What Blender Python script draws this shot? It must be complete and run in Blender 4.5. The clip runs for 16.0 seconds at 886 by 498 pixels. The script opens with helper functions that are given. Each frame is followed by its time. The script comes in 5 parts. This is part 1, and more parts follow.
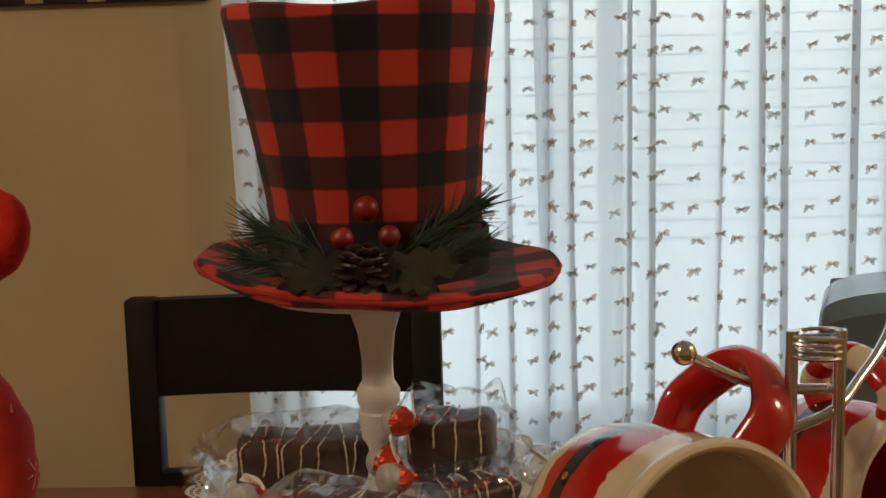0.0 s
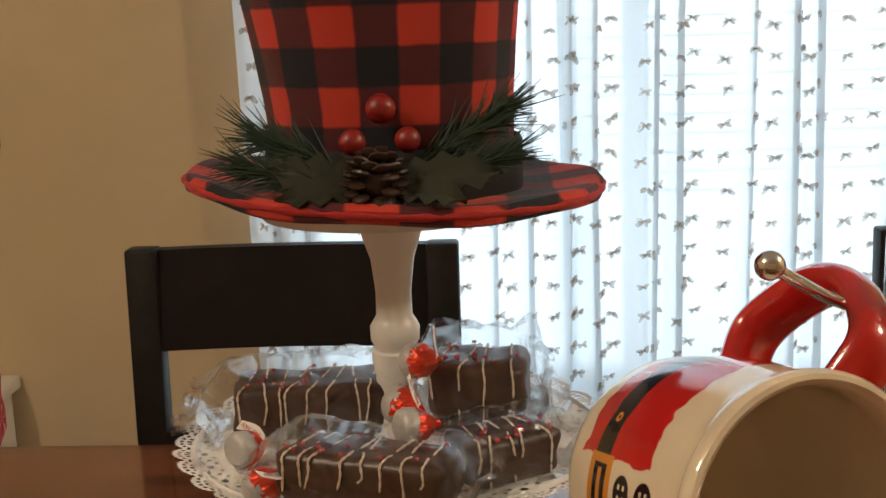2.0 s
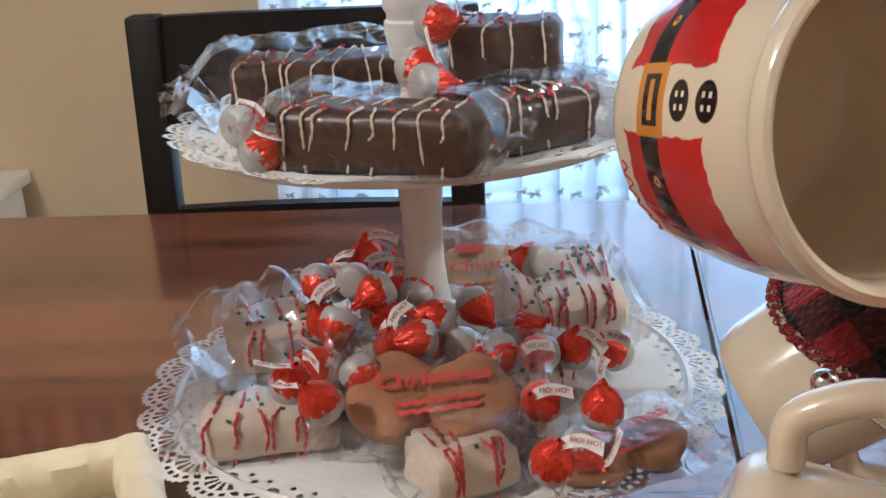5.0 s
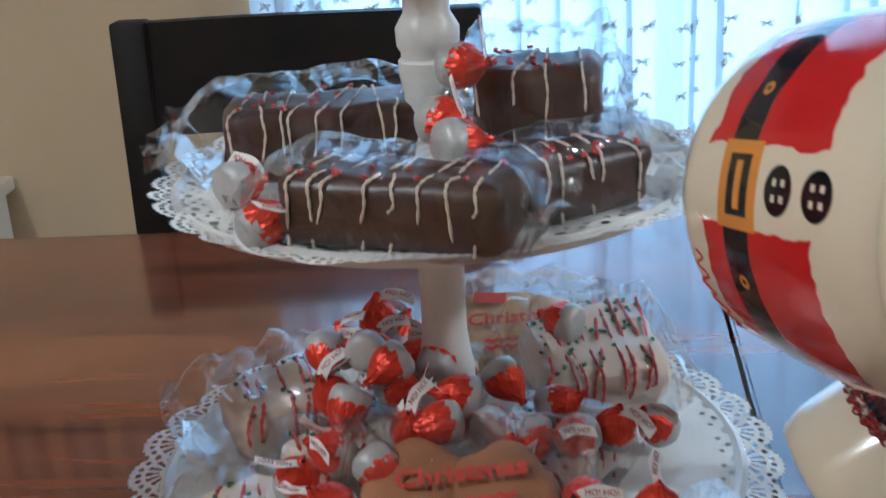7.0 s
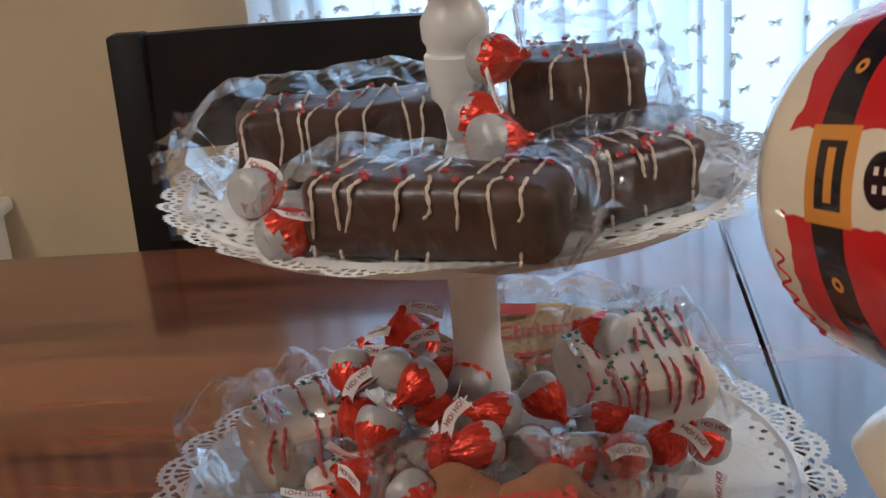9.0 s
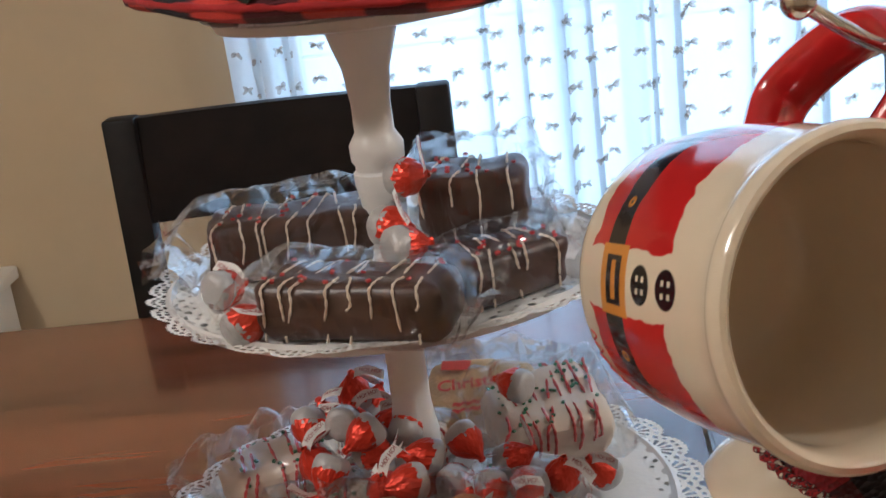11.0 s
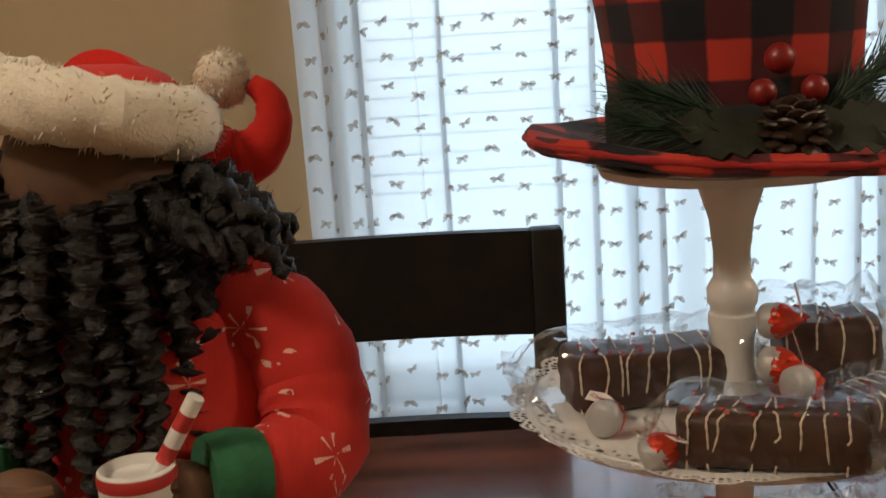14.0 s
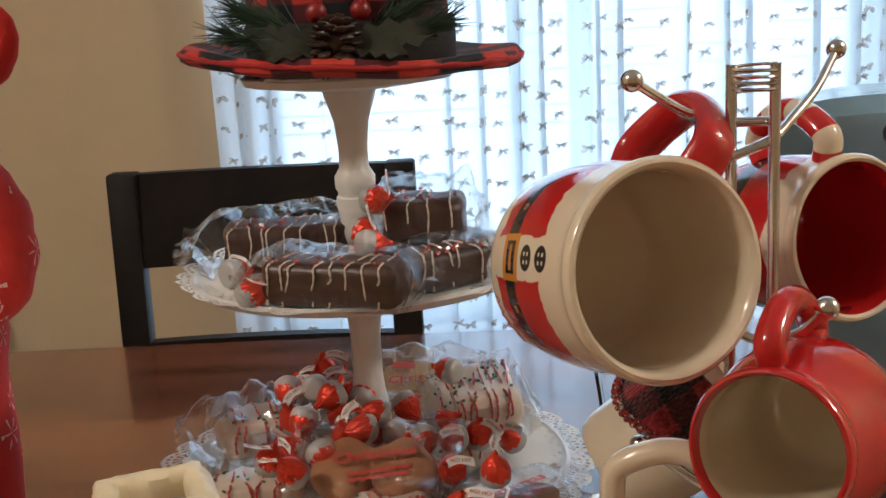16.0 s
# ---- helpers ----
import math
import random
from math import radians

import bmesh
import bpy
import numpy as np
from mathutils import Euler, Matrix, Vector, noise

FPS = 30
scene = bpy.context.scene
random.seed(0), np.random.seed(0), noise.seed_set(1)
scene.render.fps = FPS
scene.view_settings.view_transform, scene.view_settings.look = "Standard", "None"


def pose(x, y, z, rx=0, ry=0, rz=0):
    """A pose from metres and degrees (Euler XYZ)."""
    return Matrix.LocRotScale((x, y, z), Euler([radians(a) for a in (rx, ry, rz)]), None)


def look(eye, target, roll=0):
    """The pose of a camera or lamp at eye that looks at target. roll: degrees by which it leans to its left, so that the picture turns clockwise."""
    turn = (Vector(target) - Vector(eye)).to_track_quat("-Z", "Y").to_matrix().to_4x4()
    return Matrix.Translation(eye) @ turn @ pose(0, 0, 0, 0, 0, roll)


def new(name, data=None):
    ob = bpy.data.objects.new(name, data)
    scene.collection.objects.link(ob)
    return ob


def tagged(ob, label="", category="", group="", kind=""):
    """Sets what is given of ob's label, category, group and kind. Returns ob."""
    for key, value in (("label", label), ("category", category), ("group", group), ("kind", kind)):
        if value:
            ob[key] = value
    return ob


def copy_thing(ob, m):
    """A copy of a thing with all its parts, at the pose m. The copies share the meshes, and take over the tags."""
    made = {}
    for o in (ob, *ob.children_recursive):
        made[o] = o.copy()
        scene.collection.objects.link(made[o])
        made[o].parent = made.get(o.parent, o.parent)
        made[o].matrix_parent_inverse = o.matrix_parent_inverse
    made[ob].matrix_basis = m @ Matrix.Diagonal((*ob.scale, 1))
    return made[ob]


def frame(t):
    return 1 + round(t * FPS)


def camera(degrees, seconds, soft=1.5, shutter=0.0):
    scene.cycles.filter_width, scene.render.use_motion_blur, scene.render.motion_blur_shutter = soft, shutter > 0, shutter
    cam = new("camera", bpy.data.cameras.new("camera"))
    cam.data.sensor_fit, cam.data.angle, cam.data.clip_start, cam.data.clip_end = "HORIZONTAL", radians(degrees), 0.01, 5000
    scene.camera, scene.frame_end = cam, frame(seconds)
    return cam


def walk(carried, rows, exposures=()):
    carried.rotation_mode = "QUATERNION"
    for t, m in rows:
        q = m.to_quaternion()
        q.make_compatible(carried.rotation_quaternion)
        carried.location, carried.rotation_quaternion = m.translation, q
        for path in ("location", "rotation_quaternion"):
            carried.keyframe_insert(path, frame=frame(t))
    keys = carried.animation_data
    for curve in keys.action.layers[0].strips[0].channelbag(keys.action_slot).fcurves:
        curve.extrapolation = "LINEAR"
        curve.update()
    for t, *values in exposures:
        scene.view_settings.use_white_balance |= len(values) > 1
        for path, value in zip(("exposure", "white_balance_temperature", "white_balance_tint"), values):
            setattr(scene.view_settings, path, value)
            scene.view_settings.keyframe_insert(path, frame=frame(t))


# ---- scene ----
cam = camera(41.5, 16.0, shutter=0.2)
PATH = [
    (0, (0.077, -0.765, 1.318), (-0.001, 1.205, 0.984), -1.7),
    (0.5, (0.08, -0.699, 1.311), (0.0, 1.278, 1.018), -1.2),
    (1, (0.062, -0.673, 1.299), (-0.032, 1.295, 0.953), -1.0),
    (1.5, (0.065, -0.665, 1.278), (-0.023, 1.299, 0.908), -1.3),
    (2, (0.065, -0.67, 1.271), (-0.037, 1.289, 0.883), -1.9),
    (2.5, (0.066, -0.669, 1.264), (-0.04, 1.284, 0.846), -2.0),
    (3, (0.069, -0.643, 1.226), (-0.04, 1.289, 0.722), -1.9),
    (3.5, (0.062, -0.633, 1.197), (-0.085, 1.267, 0.589), -2.6),
    (3.7, (0.06, -0.637, 1.187), (-0.083, 1.252, 0.545), -2.2),
    (5.8, (0.057, -0.607, 1.142), (-0.084, 1.266, 0.454), -3.3),
    (6, (0.058, -0.618, 1.126), (-0.073, 1.248, 0.418), -2.5),
    (6.5, (0.066, -0.618, 1.137), (-0.058, 1.245, 0.42), -2.2),
    (7, (0.038, -0.535, 1.181), (-0.09, 1.338, 0.492), -3.3),
    (7.5, (0.021, -0.463, 1.189), (-0.088, 1.409, 0.495), -4.1),
    (8, (0.018, -0.469, 1.179), (-0.097, 1.407, 0.495), -4.9),
    (8.5, (0.019, -0.483, 1.167), (-0.106, 1.395, 0.492), -4.3),
    (11, (0.068, -0.612, 1.225), (-0.054, 1.289, 0.618), -7.0),
    (11.5, (0.088, -0.653, 1.275), (-0.008, 1.283, 0.784), -5.0),
    (12, (0.056, -0.679, 1.287), (-0.011, 1.285, 0.919), -5.0),
    (12.5, (0.012, -0.72, 1.295), (-0.035, 1.241, 0.903), -5.7),
    (13, (-0.013, -0.739, 1.29), (0.02, 1.233, 0.955), -4.5),
    (13.5, (-0.091, -0.686, 1.273), (-0.036, 1.289, 0.961), -4.5),
    (14, (-0.164, -0.661, 1.256), (-0.171, 1.301, 0.87), -3.5),
    (14.5, (-0.08, -0.757, 1.245), (-0.069, 1.195, 0.81), -2.0),
    (15, (0.001, -0.851, 1.248), (-0.02, 1.098, 0.799), -2.6),
    (15.5, (0.076, -0.859, 1.241), (0.043, 1.095, 0.815), -2.4),
    (16, (0.08, -0.836, 1.228), (0.036, 1.113, 0.779), -2.9),
]
walk(cam, [(t, look(eye, target, roll)) for t, eye, target, roll in PATH],
     [(0, -0.1, 7000, 10), (0.5, -0.15, 6700, 10), (1.0, 0.0, 7100, 10), (1.5, 0.4, 6900, 10), (2.0, 0.55, 6500, 10), (2.5, 0.7, 6300, 10), (3.5, 1.1, 4900, 10), (6.0, 1.25, 4850, 4), (6.6, 1.28, 4500, 2), (7.0, 0.9, 4400, 2), (8.5, 0.7, 5100, 10), (11.0, 0.8, 5100, 10), (11.5, 0.25, 6000, 10), (12.0, 0.15, 6400, 10), (13.0, 0.1, 7000, 10), (14.0, 0.25, 6200, 10), (14.5, 0.75, 5500, 10), (15.0, 0.75, 5600, 10), (16.0, 0.7, 5500, 10)])

# ---------------------------------------------------------------- world and light
world = bpy.data.worlds.new("world")
scene.world = world
world.use_nodes = True
wn, wl = world.node_tree.nodes, world.node_tree.links
sky = wn.new("ShaderNodeTexSky")
sky.sky_type, sky.sun_disc = "NISHITA", False
sky.sun_elevation, sky.sun_rotation = radians(38), radians(150)
wl.new(sky.outputs[0], wn["Background"].inputs[0])
wn["Background"].inputs[1].default_value = 0.12


def lamp(name, kind, m, energy, color=(1, 1, 1), **more):
    data = bpy.data.lights.new(name, kind)
    data.energy, data.color = energy, color
    if kind == "AREA":
        data.shape, data.size, data.size_y = "RECTANGLE", more["size"], more["size_y"]
    elif kind == "SUN":
        data.angle = more["angle"]
    else:
        data.shadow_soft_size = more["soft"]
    ob = new(name, data)
    ob.matrix_world = m
    return ob


SUN_DIR = Vector((0.35, -0.75, 0.8))
lamp("sun", "SUN", look((2, -4, 6), Vector((2, -4, 6)) - SUN_DIR), 2.0, (1, 0.94, 0.85), angle=radians(0.6))
# daylight in the window's opening
lamp("window_daylight", "AREA", look((0.55, 1.80, 1.40), (0.55, 0.0, 1.35)), 12.8, (0.76, 0.91, 1.0), size=1.82, size_y=1.90)
# two unseen bulbs near the ceiling, added to fill the room with warm light
lamp("unseen_bulb", "POINT", pose(-1.25, -0.9, 2.28), 29, (1, 0.82, 0.6), soft=0.09)
lamp("unseen_bulb", "POINT", pose(2.1, -0.3, 2.28), 36, (1, 0.83, 0.62), soft=0.09)

# ---------------------------------------------------------------- materials


def srgb(r, g, b):
    return tuple(((c / 255) / 12.92 if c / 255 <= 0.04045 else ((c / 255 + 0.055) / 1.055) ** 2.4) for c in (r, g, b))


class Mat:
    """A node material with short helpers."""

    def __init__(self, name, color=(0.5, 0.5, 0.5), rough=0.5, metal=0.0, **more):
        self.m = bpy.data.materials.new(name)
        self.m.use_nodes = True
        self.n, self.l = self.m.node_tree.nodes, self.m.node_tree.links
        self.b = self.n["Principled BSDF"]
        self.set(**{"Base Color": (*color, 1), "Roughness": rough, "Metallic": metal})
        self.set(**more)

    def set(self, **values):
        for key, value in values.items():
            self.put(self.b, key, value)
        return self

    def put(self, node, key, value):
        if hasattr(value, "is_linked"):
            self.l.new(value, node.inputs[key])
        elif value is not None:
            node.inputs[key].default_value = value

    def node(self, kind, out=0, props=(), **ins):
        nd = self.n.new(kind)
        for k, v in dict(props).items():
            setattr(nd, k, v)
        for k, v in ins.items():
            key = int(k[1:]) if k[0] == "i" and k[1:].isdigit() else k
            if v is None:
                continue
            self.put(nd, key, v)
        return nd.outputs[out]

    def math(self, op, a, b=None, c=None, clamp=False):
        return self.node("ShaderNodeMath", 0, (("operation", op), ("use_clamp", clamp)), i0=a, i1=b, i2=c)

    def coords(self, kind="Object"):
        return self.node("ShaderNodeTexCoord", kind)

    def scaled(self, vec, s, rot=(0, 0, 0)):
        return self.node("ShaderNodeMapping", 0, (), Vector=vec, Scale=s if isinstance(s, tuple) else (s, s, s), Rotation=rot)

    def noise(self, vec, scale, detail=4.0, rough=0.55, out=0):
        return self.node("ShaderNodeTexNoise", out, (), Vector=vec, Scale=scale, Detail=detail, Roughness=rough)

    def ramp(self, fac, *stops):
        nd = self.n.new("ShaderNodeValToRGB")
        self.put(nd, 0, fac)
        el = nd.color_ramp.elements
        while len(el) < len(stops):
            el.new(0.5)
        for e, (p, c) in zip(el, stops):
            e.position, e.color = p, (*c, 1) if len(c) == 3 else c
        return nd.outputs[0]

    def mix(self, fac, a, b, mode="MIX"):
        nd = self.n.new("ShaderNodeMix")
        nd.data_type, nd.blend_type = "RGBA", mode
        self.put(nd, 0, fac)
        for key, v in ((6, a), (7, b)):
            self.put(nd, key, (*v, 1) if isinstance(v, tuple) and len(v) == 3 else v)
        return nd.outputs[2]

    def bump(self, height, strength=0.3, distance=0.002):
        out = self.node("ShaderNodeBump", 0, (), Height=height, Strength=strength, Distance=distance)
        self.l.new(out, self.b.inputs["Normal"])
        return self


def plain(name, color, rough, metal=0.0, vary=0.12, scale=30, bump=0.1, size=200, dist=0.0006, **more):
    """A plain surface with uneven tone and fine relief."""
    m = Mat(name, color, rough, metal, **more)
    co = m.coords()
    big = m.noise(co, scale, 5)
    dark = tuple(c * (1 - vary) for c in color)
    lite = tuple(min(1, c * (1 + vary)) for c in color)
    m.set(**{"Base Color": m.ramp(big, (0.3, dark), (0.7, lite))})
    m.set(Roughness=m.node("ShaderNodeMapRange", 0, (), i0=m.noise(co, scale * 2.3), i3=max(0.02, rough - 0.06), i4=min(1, rough + 0.08)))
    if bump:
        m.bump(m.noise(co, size, 3), bump, dist)
    return m


wall_paint = plain("wall_paint", (0.58, 0.455, 0.29), 0.85, vary=0.05, scale=1.5, bump=0.25, size=140, dist=0.001).m
ceiling_paint = plain("ceiling_paint", (0.75, 0.72, 0.66), 0.9, vary=0.04, scale=2, bump=0.3, size=90, dist=0.002).m
white_trim = plain("white_trim", (0.8, 0.8, 0.78), 0.4, vary=0.03, scale=6).m
floor_boards = plain("floor_wood", (0.2, 0.11, 0.06), 0.45, vary=0.3, scale=8).m


def wood(name, a, b, rough, coat=0.0, along=1, shine=0.5):
    m = Mat(name, a, rough)
    co = m.coords()
    st = (28, 1.6, 28) if along else (1.6, 28, 28)
    grain = m.noise(m.scaled(co, st), 1.6, 8, 0.6)
    wide = m.noise(m.scaled(co, tuple(s ** 0.7 * 0.9 for s in st), (0, 0, 0.45)), 1.4, 5)
    both = m.math("ADD", m.math("MULTIPLY", grain, 0.34), m.math("MULTIPLY", wide, 0.66))
    m.set(**{"Base Color": m.ramp(both, (0.39, a), (0.5, tuple((x + y) / 2 for x, y in zip(a, b))), (0.62, b))})
    m.set(Roughness=m.node("ShaderNodeMapRange", 0, (), i0=wide, i3=rough - 0.04, i4=rough + 0.05))
    m.set(**{"Coat Weight": coat, "Coat Roughness": 0.08, "Specular IOR Level": shine})
    return m.bump(grain, 0.03, 0.0004).m


table_wood = wood("table_wood", (0.045, 0.011, 0.005), (0.23, 0.066, 0.024), 0.20, 1.0, along=0, shine=0.55)
chair_wood = wood("chair_wood", (0.004, 0.003, 0.0026), (0.010, 0.0065, 0.005), 0.5, 0.0, shine=0.25)
stand_white = plain("stand_white", (0.78, 0.76, 0.73), 0.32, vary=0.04, scale=20, bump=0.08).m
paper_white = plain("paper_white", (0.86, 0.85, 0.82), 0.75, vary=0.03, scale=40, bump=0.4, size=260).m
steel = plain("steel", (0.72, 0.7, 0.68), 0.14, 1.0, vary=0.05, scale=40, bump=0.03).m
# ---------------------------------------------------------------- mesh helpers


def part(name, bm, mat, parent=None, label="", smooth=True, kind=""):
    """One mesh object out of a bmesh; mat is a material or a list of them."""
    me = bpy.data.meshes.new(name)
    bm.normal_update()
    bm.to_mesh(me)
    bm.free()
    for m in mat if isinstance(mat, (list, tuple)) else [mat]:
        me.materials.append(m)
    if smooth:
        me.polygons.foreach_set("use_smooth", [True] * len(me.polygons))
        me.set_sharp_from_angle(angle=radians(38))
    ob = new(name, me)
    if parent:
        ob.parent = parent
    return tagged(ob, label, kind=kind)


def thing(name, m, label, category, group="", kind=""):
    ob = new(name)
    ob.empty_display_size = 0.05
    ob.matrix_world = m if isinstance(m, Matrix) else Matrix.Translation(m)
    return tagged(ob, label, category, group, kind)


def box(bm, lo, hi, bevel=0.0, m=None, segs=2):
    """A box between two corners, its edges rounded."""
    lo, hi = Vector(lo), Vector(hi)
    made = bmesh.ops.create_cube(bm, size=1.0)["verts"]
    for v in made:
        v.co = Vector(((lo[i] + hi[i]) / 2 + v.co[i] * (hi[i] - lo[i])) for i in range(3))
    if bevel:
        edges = list({e for v in made for e in v.link_edges})
        out = bmesh.ops.bevel(bm, geom=edges, offset=bevel, segments=segs, profile=0.5, affect="EDGES")
        made = list({v for f in out["faces"] for v in f.verts} | {v for v in made if v.is_valid})
    if m:
        bmesh.ops.transform(bm, matrix=m, verts=made)
    return made


def lathe(bm, profile, segs=48, m=None, wobble=None):
    """Turn a profile of (radius, height) round z."""
    rings = []
    for i, (r, z) in enumerate(profile):
        if r < 1e-6:
            rings.append([bm.verts.new((0, 0, z))])
        else:
            ring = []
            for k in range(segs):
                a = 2 * math.pi * k / segs
                rr, zz = (r, z) if wobble is None else wobble(r, z, a, i)
                ring.append(bm.verts.new((rr * math.cos(a), rr * math.sin(a), zz)))
            rings.append(ring)
    for p, q in zip(rings, rings[1:]):
        for k in range(segs):
            j = (k + 1) % segs
            if len(p) == 1 and len(q) > 1:
                bm.faces.new((p[0], q[j], q[k]))
            elif len(q) == 1 and len(p) > 1:
                bm.faces.new((p[k], p[j], q[0]))
            elif len(p) > 1:
                bm.faces.new((p[k], p[j], q[j], q[k]))
    verts = [v for r in rings for v in r]
    if m:
        bmesh.ops.transform(bm, matrix=m, verts=verts)
    return verts


def tube(bm, pts, r, segs=10, flat=1.0, up=None, cap=True):
    """A rod along points; r a number or one per point; flat squeezes it along its side axis."""
    pts = [Vector(p) for p in pts]
    rs = r if isinstance(r, (list, tuple)) else [r] * len(pts)
    rings, side = [], None
    for i, p in enumerate(pts):
        d = (pts[min(i + 1, len(pts) - 1)] - pts[max(i - 1, 0)]).normalized()
        if side is None:
            ref = Vector(up) if up else (Vector((0, 0, 1)) if abs(d.z) < 0.9 else Vector((1, 0, 0)))
            side = d.cross(ref).normalized()
        else:
            side = (side - d * side.dot(d)).normalized()
        top = side.cross(d)
        rings.append([bm.verts.new(p + rs[i] * (math.cos(a) * side * flat + math.sin(a) * top)) for a in (2 * math.pi * k / segs for k in range(segs))])
    for p, q in zip(rings, rings[1:]):
        for k in range(segs):
            j = (k + 1) % segs
            bm.faces.new((p[k], q[k], q[j], p[j]))
    if cap:
        bm.faces.new(rings[0])
        bm.faces.new(rings[-1][::-1])
    return [v for r_ in rings for v in r_]


def ball(bm, c, r, u=16, v=10, scale=(1, 1, 1), m=None):
    made = bmesh.ops.create_uvsphere(bm, u_segments=u, v_segments=v, radius=r)["verts"]
    for w in made:
        w.co = Vector(w.co[i] * scale[i] for i in range(3))
        if m:
            w.co = m.to_3x3() @ w.co
        w.co += Vector(c)
    return made


def spline(pts, n):
    """Points along a smooth curve through pts."""
    P = [Vector(p) for p in pts]
    P = [P[0] * 2 - P[1]] + P + [P[-1] * 2 - P[-2]]
    out = []
    for i in range(1, len(P) - 2):
        for k in range(n):
            t = k / n
            a, b, c, d = P[i - 1:i + 3]
            out.append(0.5 * (2 * b + (c - a) * t + (2 * a - 5 * b + 4 * c - d) * t * t + (3 * b - a - 3 * c + d) * t ** 3))
    return out + [P[-2]]


def axis_pose(centre, z, x_hint=(0, 0, 1)):
    """A pose whose z points along z and whose x lies as near as it can to x_hint."""
    z = Vector(z).normalized()
    y = z.cross(Vector(x_hint)).normalized()
    x = y.cross(z)
    m = Matrix((x, y, z)).transposed().to_4x4()
    m.translation = centre
    return m

# ---------------------------------------------------------------- the room
TABLE = 0.747
WALL_Y = 1.60
bm = bmesh.new()
box(bm, (-2.6, -3.6, -0.06), (2.9, 2.0, 0.0))
tagged(part("floor", bm, floor_boards, smooth=False), "dark wooden floor of the dining room", "floor", kind="structure")
bm = bmesh.new()
box(bm, (-2.6, -3.6, 2.45), (2.9, 2.0, 2.55))
tagged(part("ceiling", bm, ceiling_paint, smooth=False), "plain off-white ceiling", "ceiling", kind="structure")
WX0, WX1, WZ0, WZ1 = -0.36, 1.46, 0.50, 2.3      # window opening


def wall(name, boxes, label):
    bm = bmesh.new()
    for lo, hi in boxes:
        box(bm, lo, hi)
    return tagged(part(name, bm, wall_paint, smooth=False), label, "wall", kind="structure")


wall("wall_north", [((-2.6, WALL_Y, 0), (WX0, WALL_Y + 0.14, 2.45)), ((WX1, WALL_Y, 0), (2.9, WALL_Y + 0.14, 2.45)),
                    ((WX0, WALL_Y, 0), (WX1, WALL_Y + 0.14, WZ0)), ((WX0, WALL_Y, WZ1), (WX1, WALL_Y + 0.14, 2.45))],
     "tan painted wall with a wide window")
wall("wall_west", [((-2.7, -3.6, 0), (-2.6, 1.74, 2.45))], "plain tan painted wall")
wall("wall_east", [((2.9, -3.6, 0), (3.0, 1.74, 2.45))], "plain tan painted wall")
wall("wall_south", [((-2.7, -3.7, 0), (3.0, -3.6, 2.45))], "plain tan painted wall")

# window with blinds
win = thing("window_1", (0, 0, 0), "wide white window with horizontal blinds, bright daylight outside", "window", kind="structure")
bm = bmesh.new()
for lo, hi in (((WX0, 1.66, WZ0), (WX0 + 0.05, 1.72, WZ1)), ((WX1 - 0.05, 1.66, WZ0), (WX1, 1.72, WZ1)), ((WX0 + 0.05, 1.66, WZ0), (WX1 - 0.05, 1.72, WZ0 + 0.05)),
               ((WX0 + 0.05, 1.66, WZ1 - 0.05), (WX1 - 0.05, 1.72, WZ1)), ((0.31, 1.662, WZ0 + 0.05), (0.36, 1.718, WZ1 - 0.05)), ((0.91, 1.662, WZ0 + 0.05), (0.96, 1.718, WZ1 - 0.05))):
    box(bm, lo, hi, 0.006)
part("window_frame", bm, white_trim, win, "white painted frame")
bm = bmesh.new()
box(bm, (WX0 - 0.03, 1.555, WZ0 - 0.025), (WX1 + 0.03, 1.66, WZ0), 0.006)
part("window_sill", bm, white_trim, win, "white sill")
glass = Mat("window_glass", (1, 1, 1), 0.02, **{"Transmission Weight": 1.0, "IOR": 1.02}).m
for x0, x1 in ((WX0 + 0.05, 0.31), (0.36, 0.91), (0.96, WX1 - 0.05)):
    bm = bmesh.new()
    box(bm, (x0, 1.688, WZ0 + 0.05), (x1, 1.692, WZ1 - 0.05))
    part("pane", bm, glass, win, smooth=False).visible_shadow = False
blind_white = plain("blind_white", (0.82, 0.83, 0.83), 0.45, vary=0.03, scale=10)
bt = blind_white.n.new("ShaderNodeBsdfTranslucent")
bt.inputs[0].default_value = (0.9, 0.92, 0.93, 1)
bx = blind_white.n.new("ShaderNodeMixShader")
bx.inputs[0].default_value = 0.85
blind_white.l.new(blind_white.b.outputs[0], bx.inputs[1])
blind_white.l.new(bt.outputs[0], bx.inputs[2])
blind_white.l.new(bx.outputs[0], blind_white.n["Material Output"].inputs[0])
blind_white = blind_white.m
for x0, x1 in ((WX0 + 0.055, 0.33), (0.34, 0.93), (0.94, WX1 - 0.055)):
    blind = thing("window_blind", ((x0 + x1) / 2, 1.635, 1.5), "white horizontal slat blind hanging half open in the window", "blind", "window blinds")
    bm = bmesh.new()
    box(bm, (-(x1 - x0) / 2, -0.02, 0.755), ((x1 - x0) / 2, 0.018, 0.795), 0.004)
    part("head_rail", bm, blind_white, blind)
    slat_mesh = None
    for i in range(36):
        z = 0.735 - i * 0.0375
        if slat_mesh is None:
            bm = bmesh.new()
            box(bm, (-(x1 - x0) / 2 + 0.004, -0.0090, -0.0006), ((x1 - x0) / 2 - 0.004, 0.0090, 0.0006))
            s = part("slat", bm, blind_white, blind, smooth=False)
            slat_mesh = s.data
        else:
            s = new("slat", slat_mesh)
            s.parent = blind
        s.matrix_local = pose(0, 0, z, 8, 0, 0)

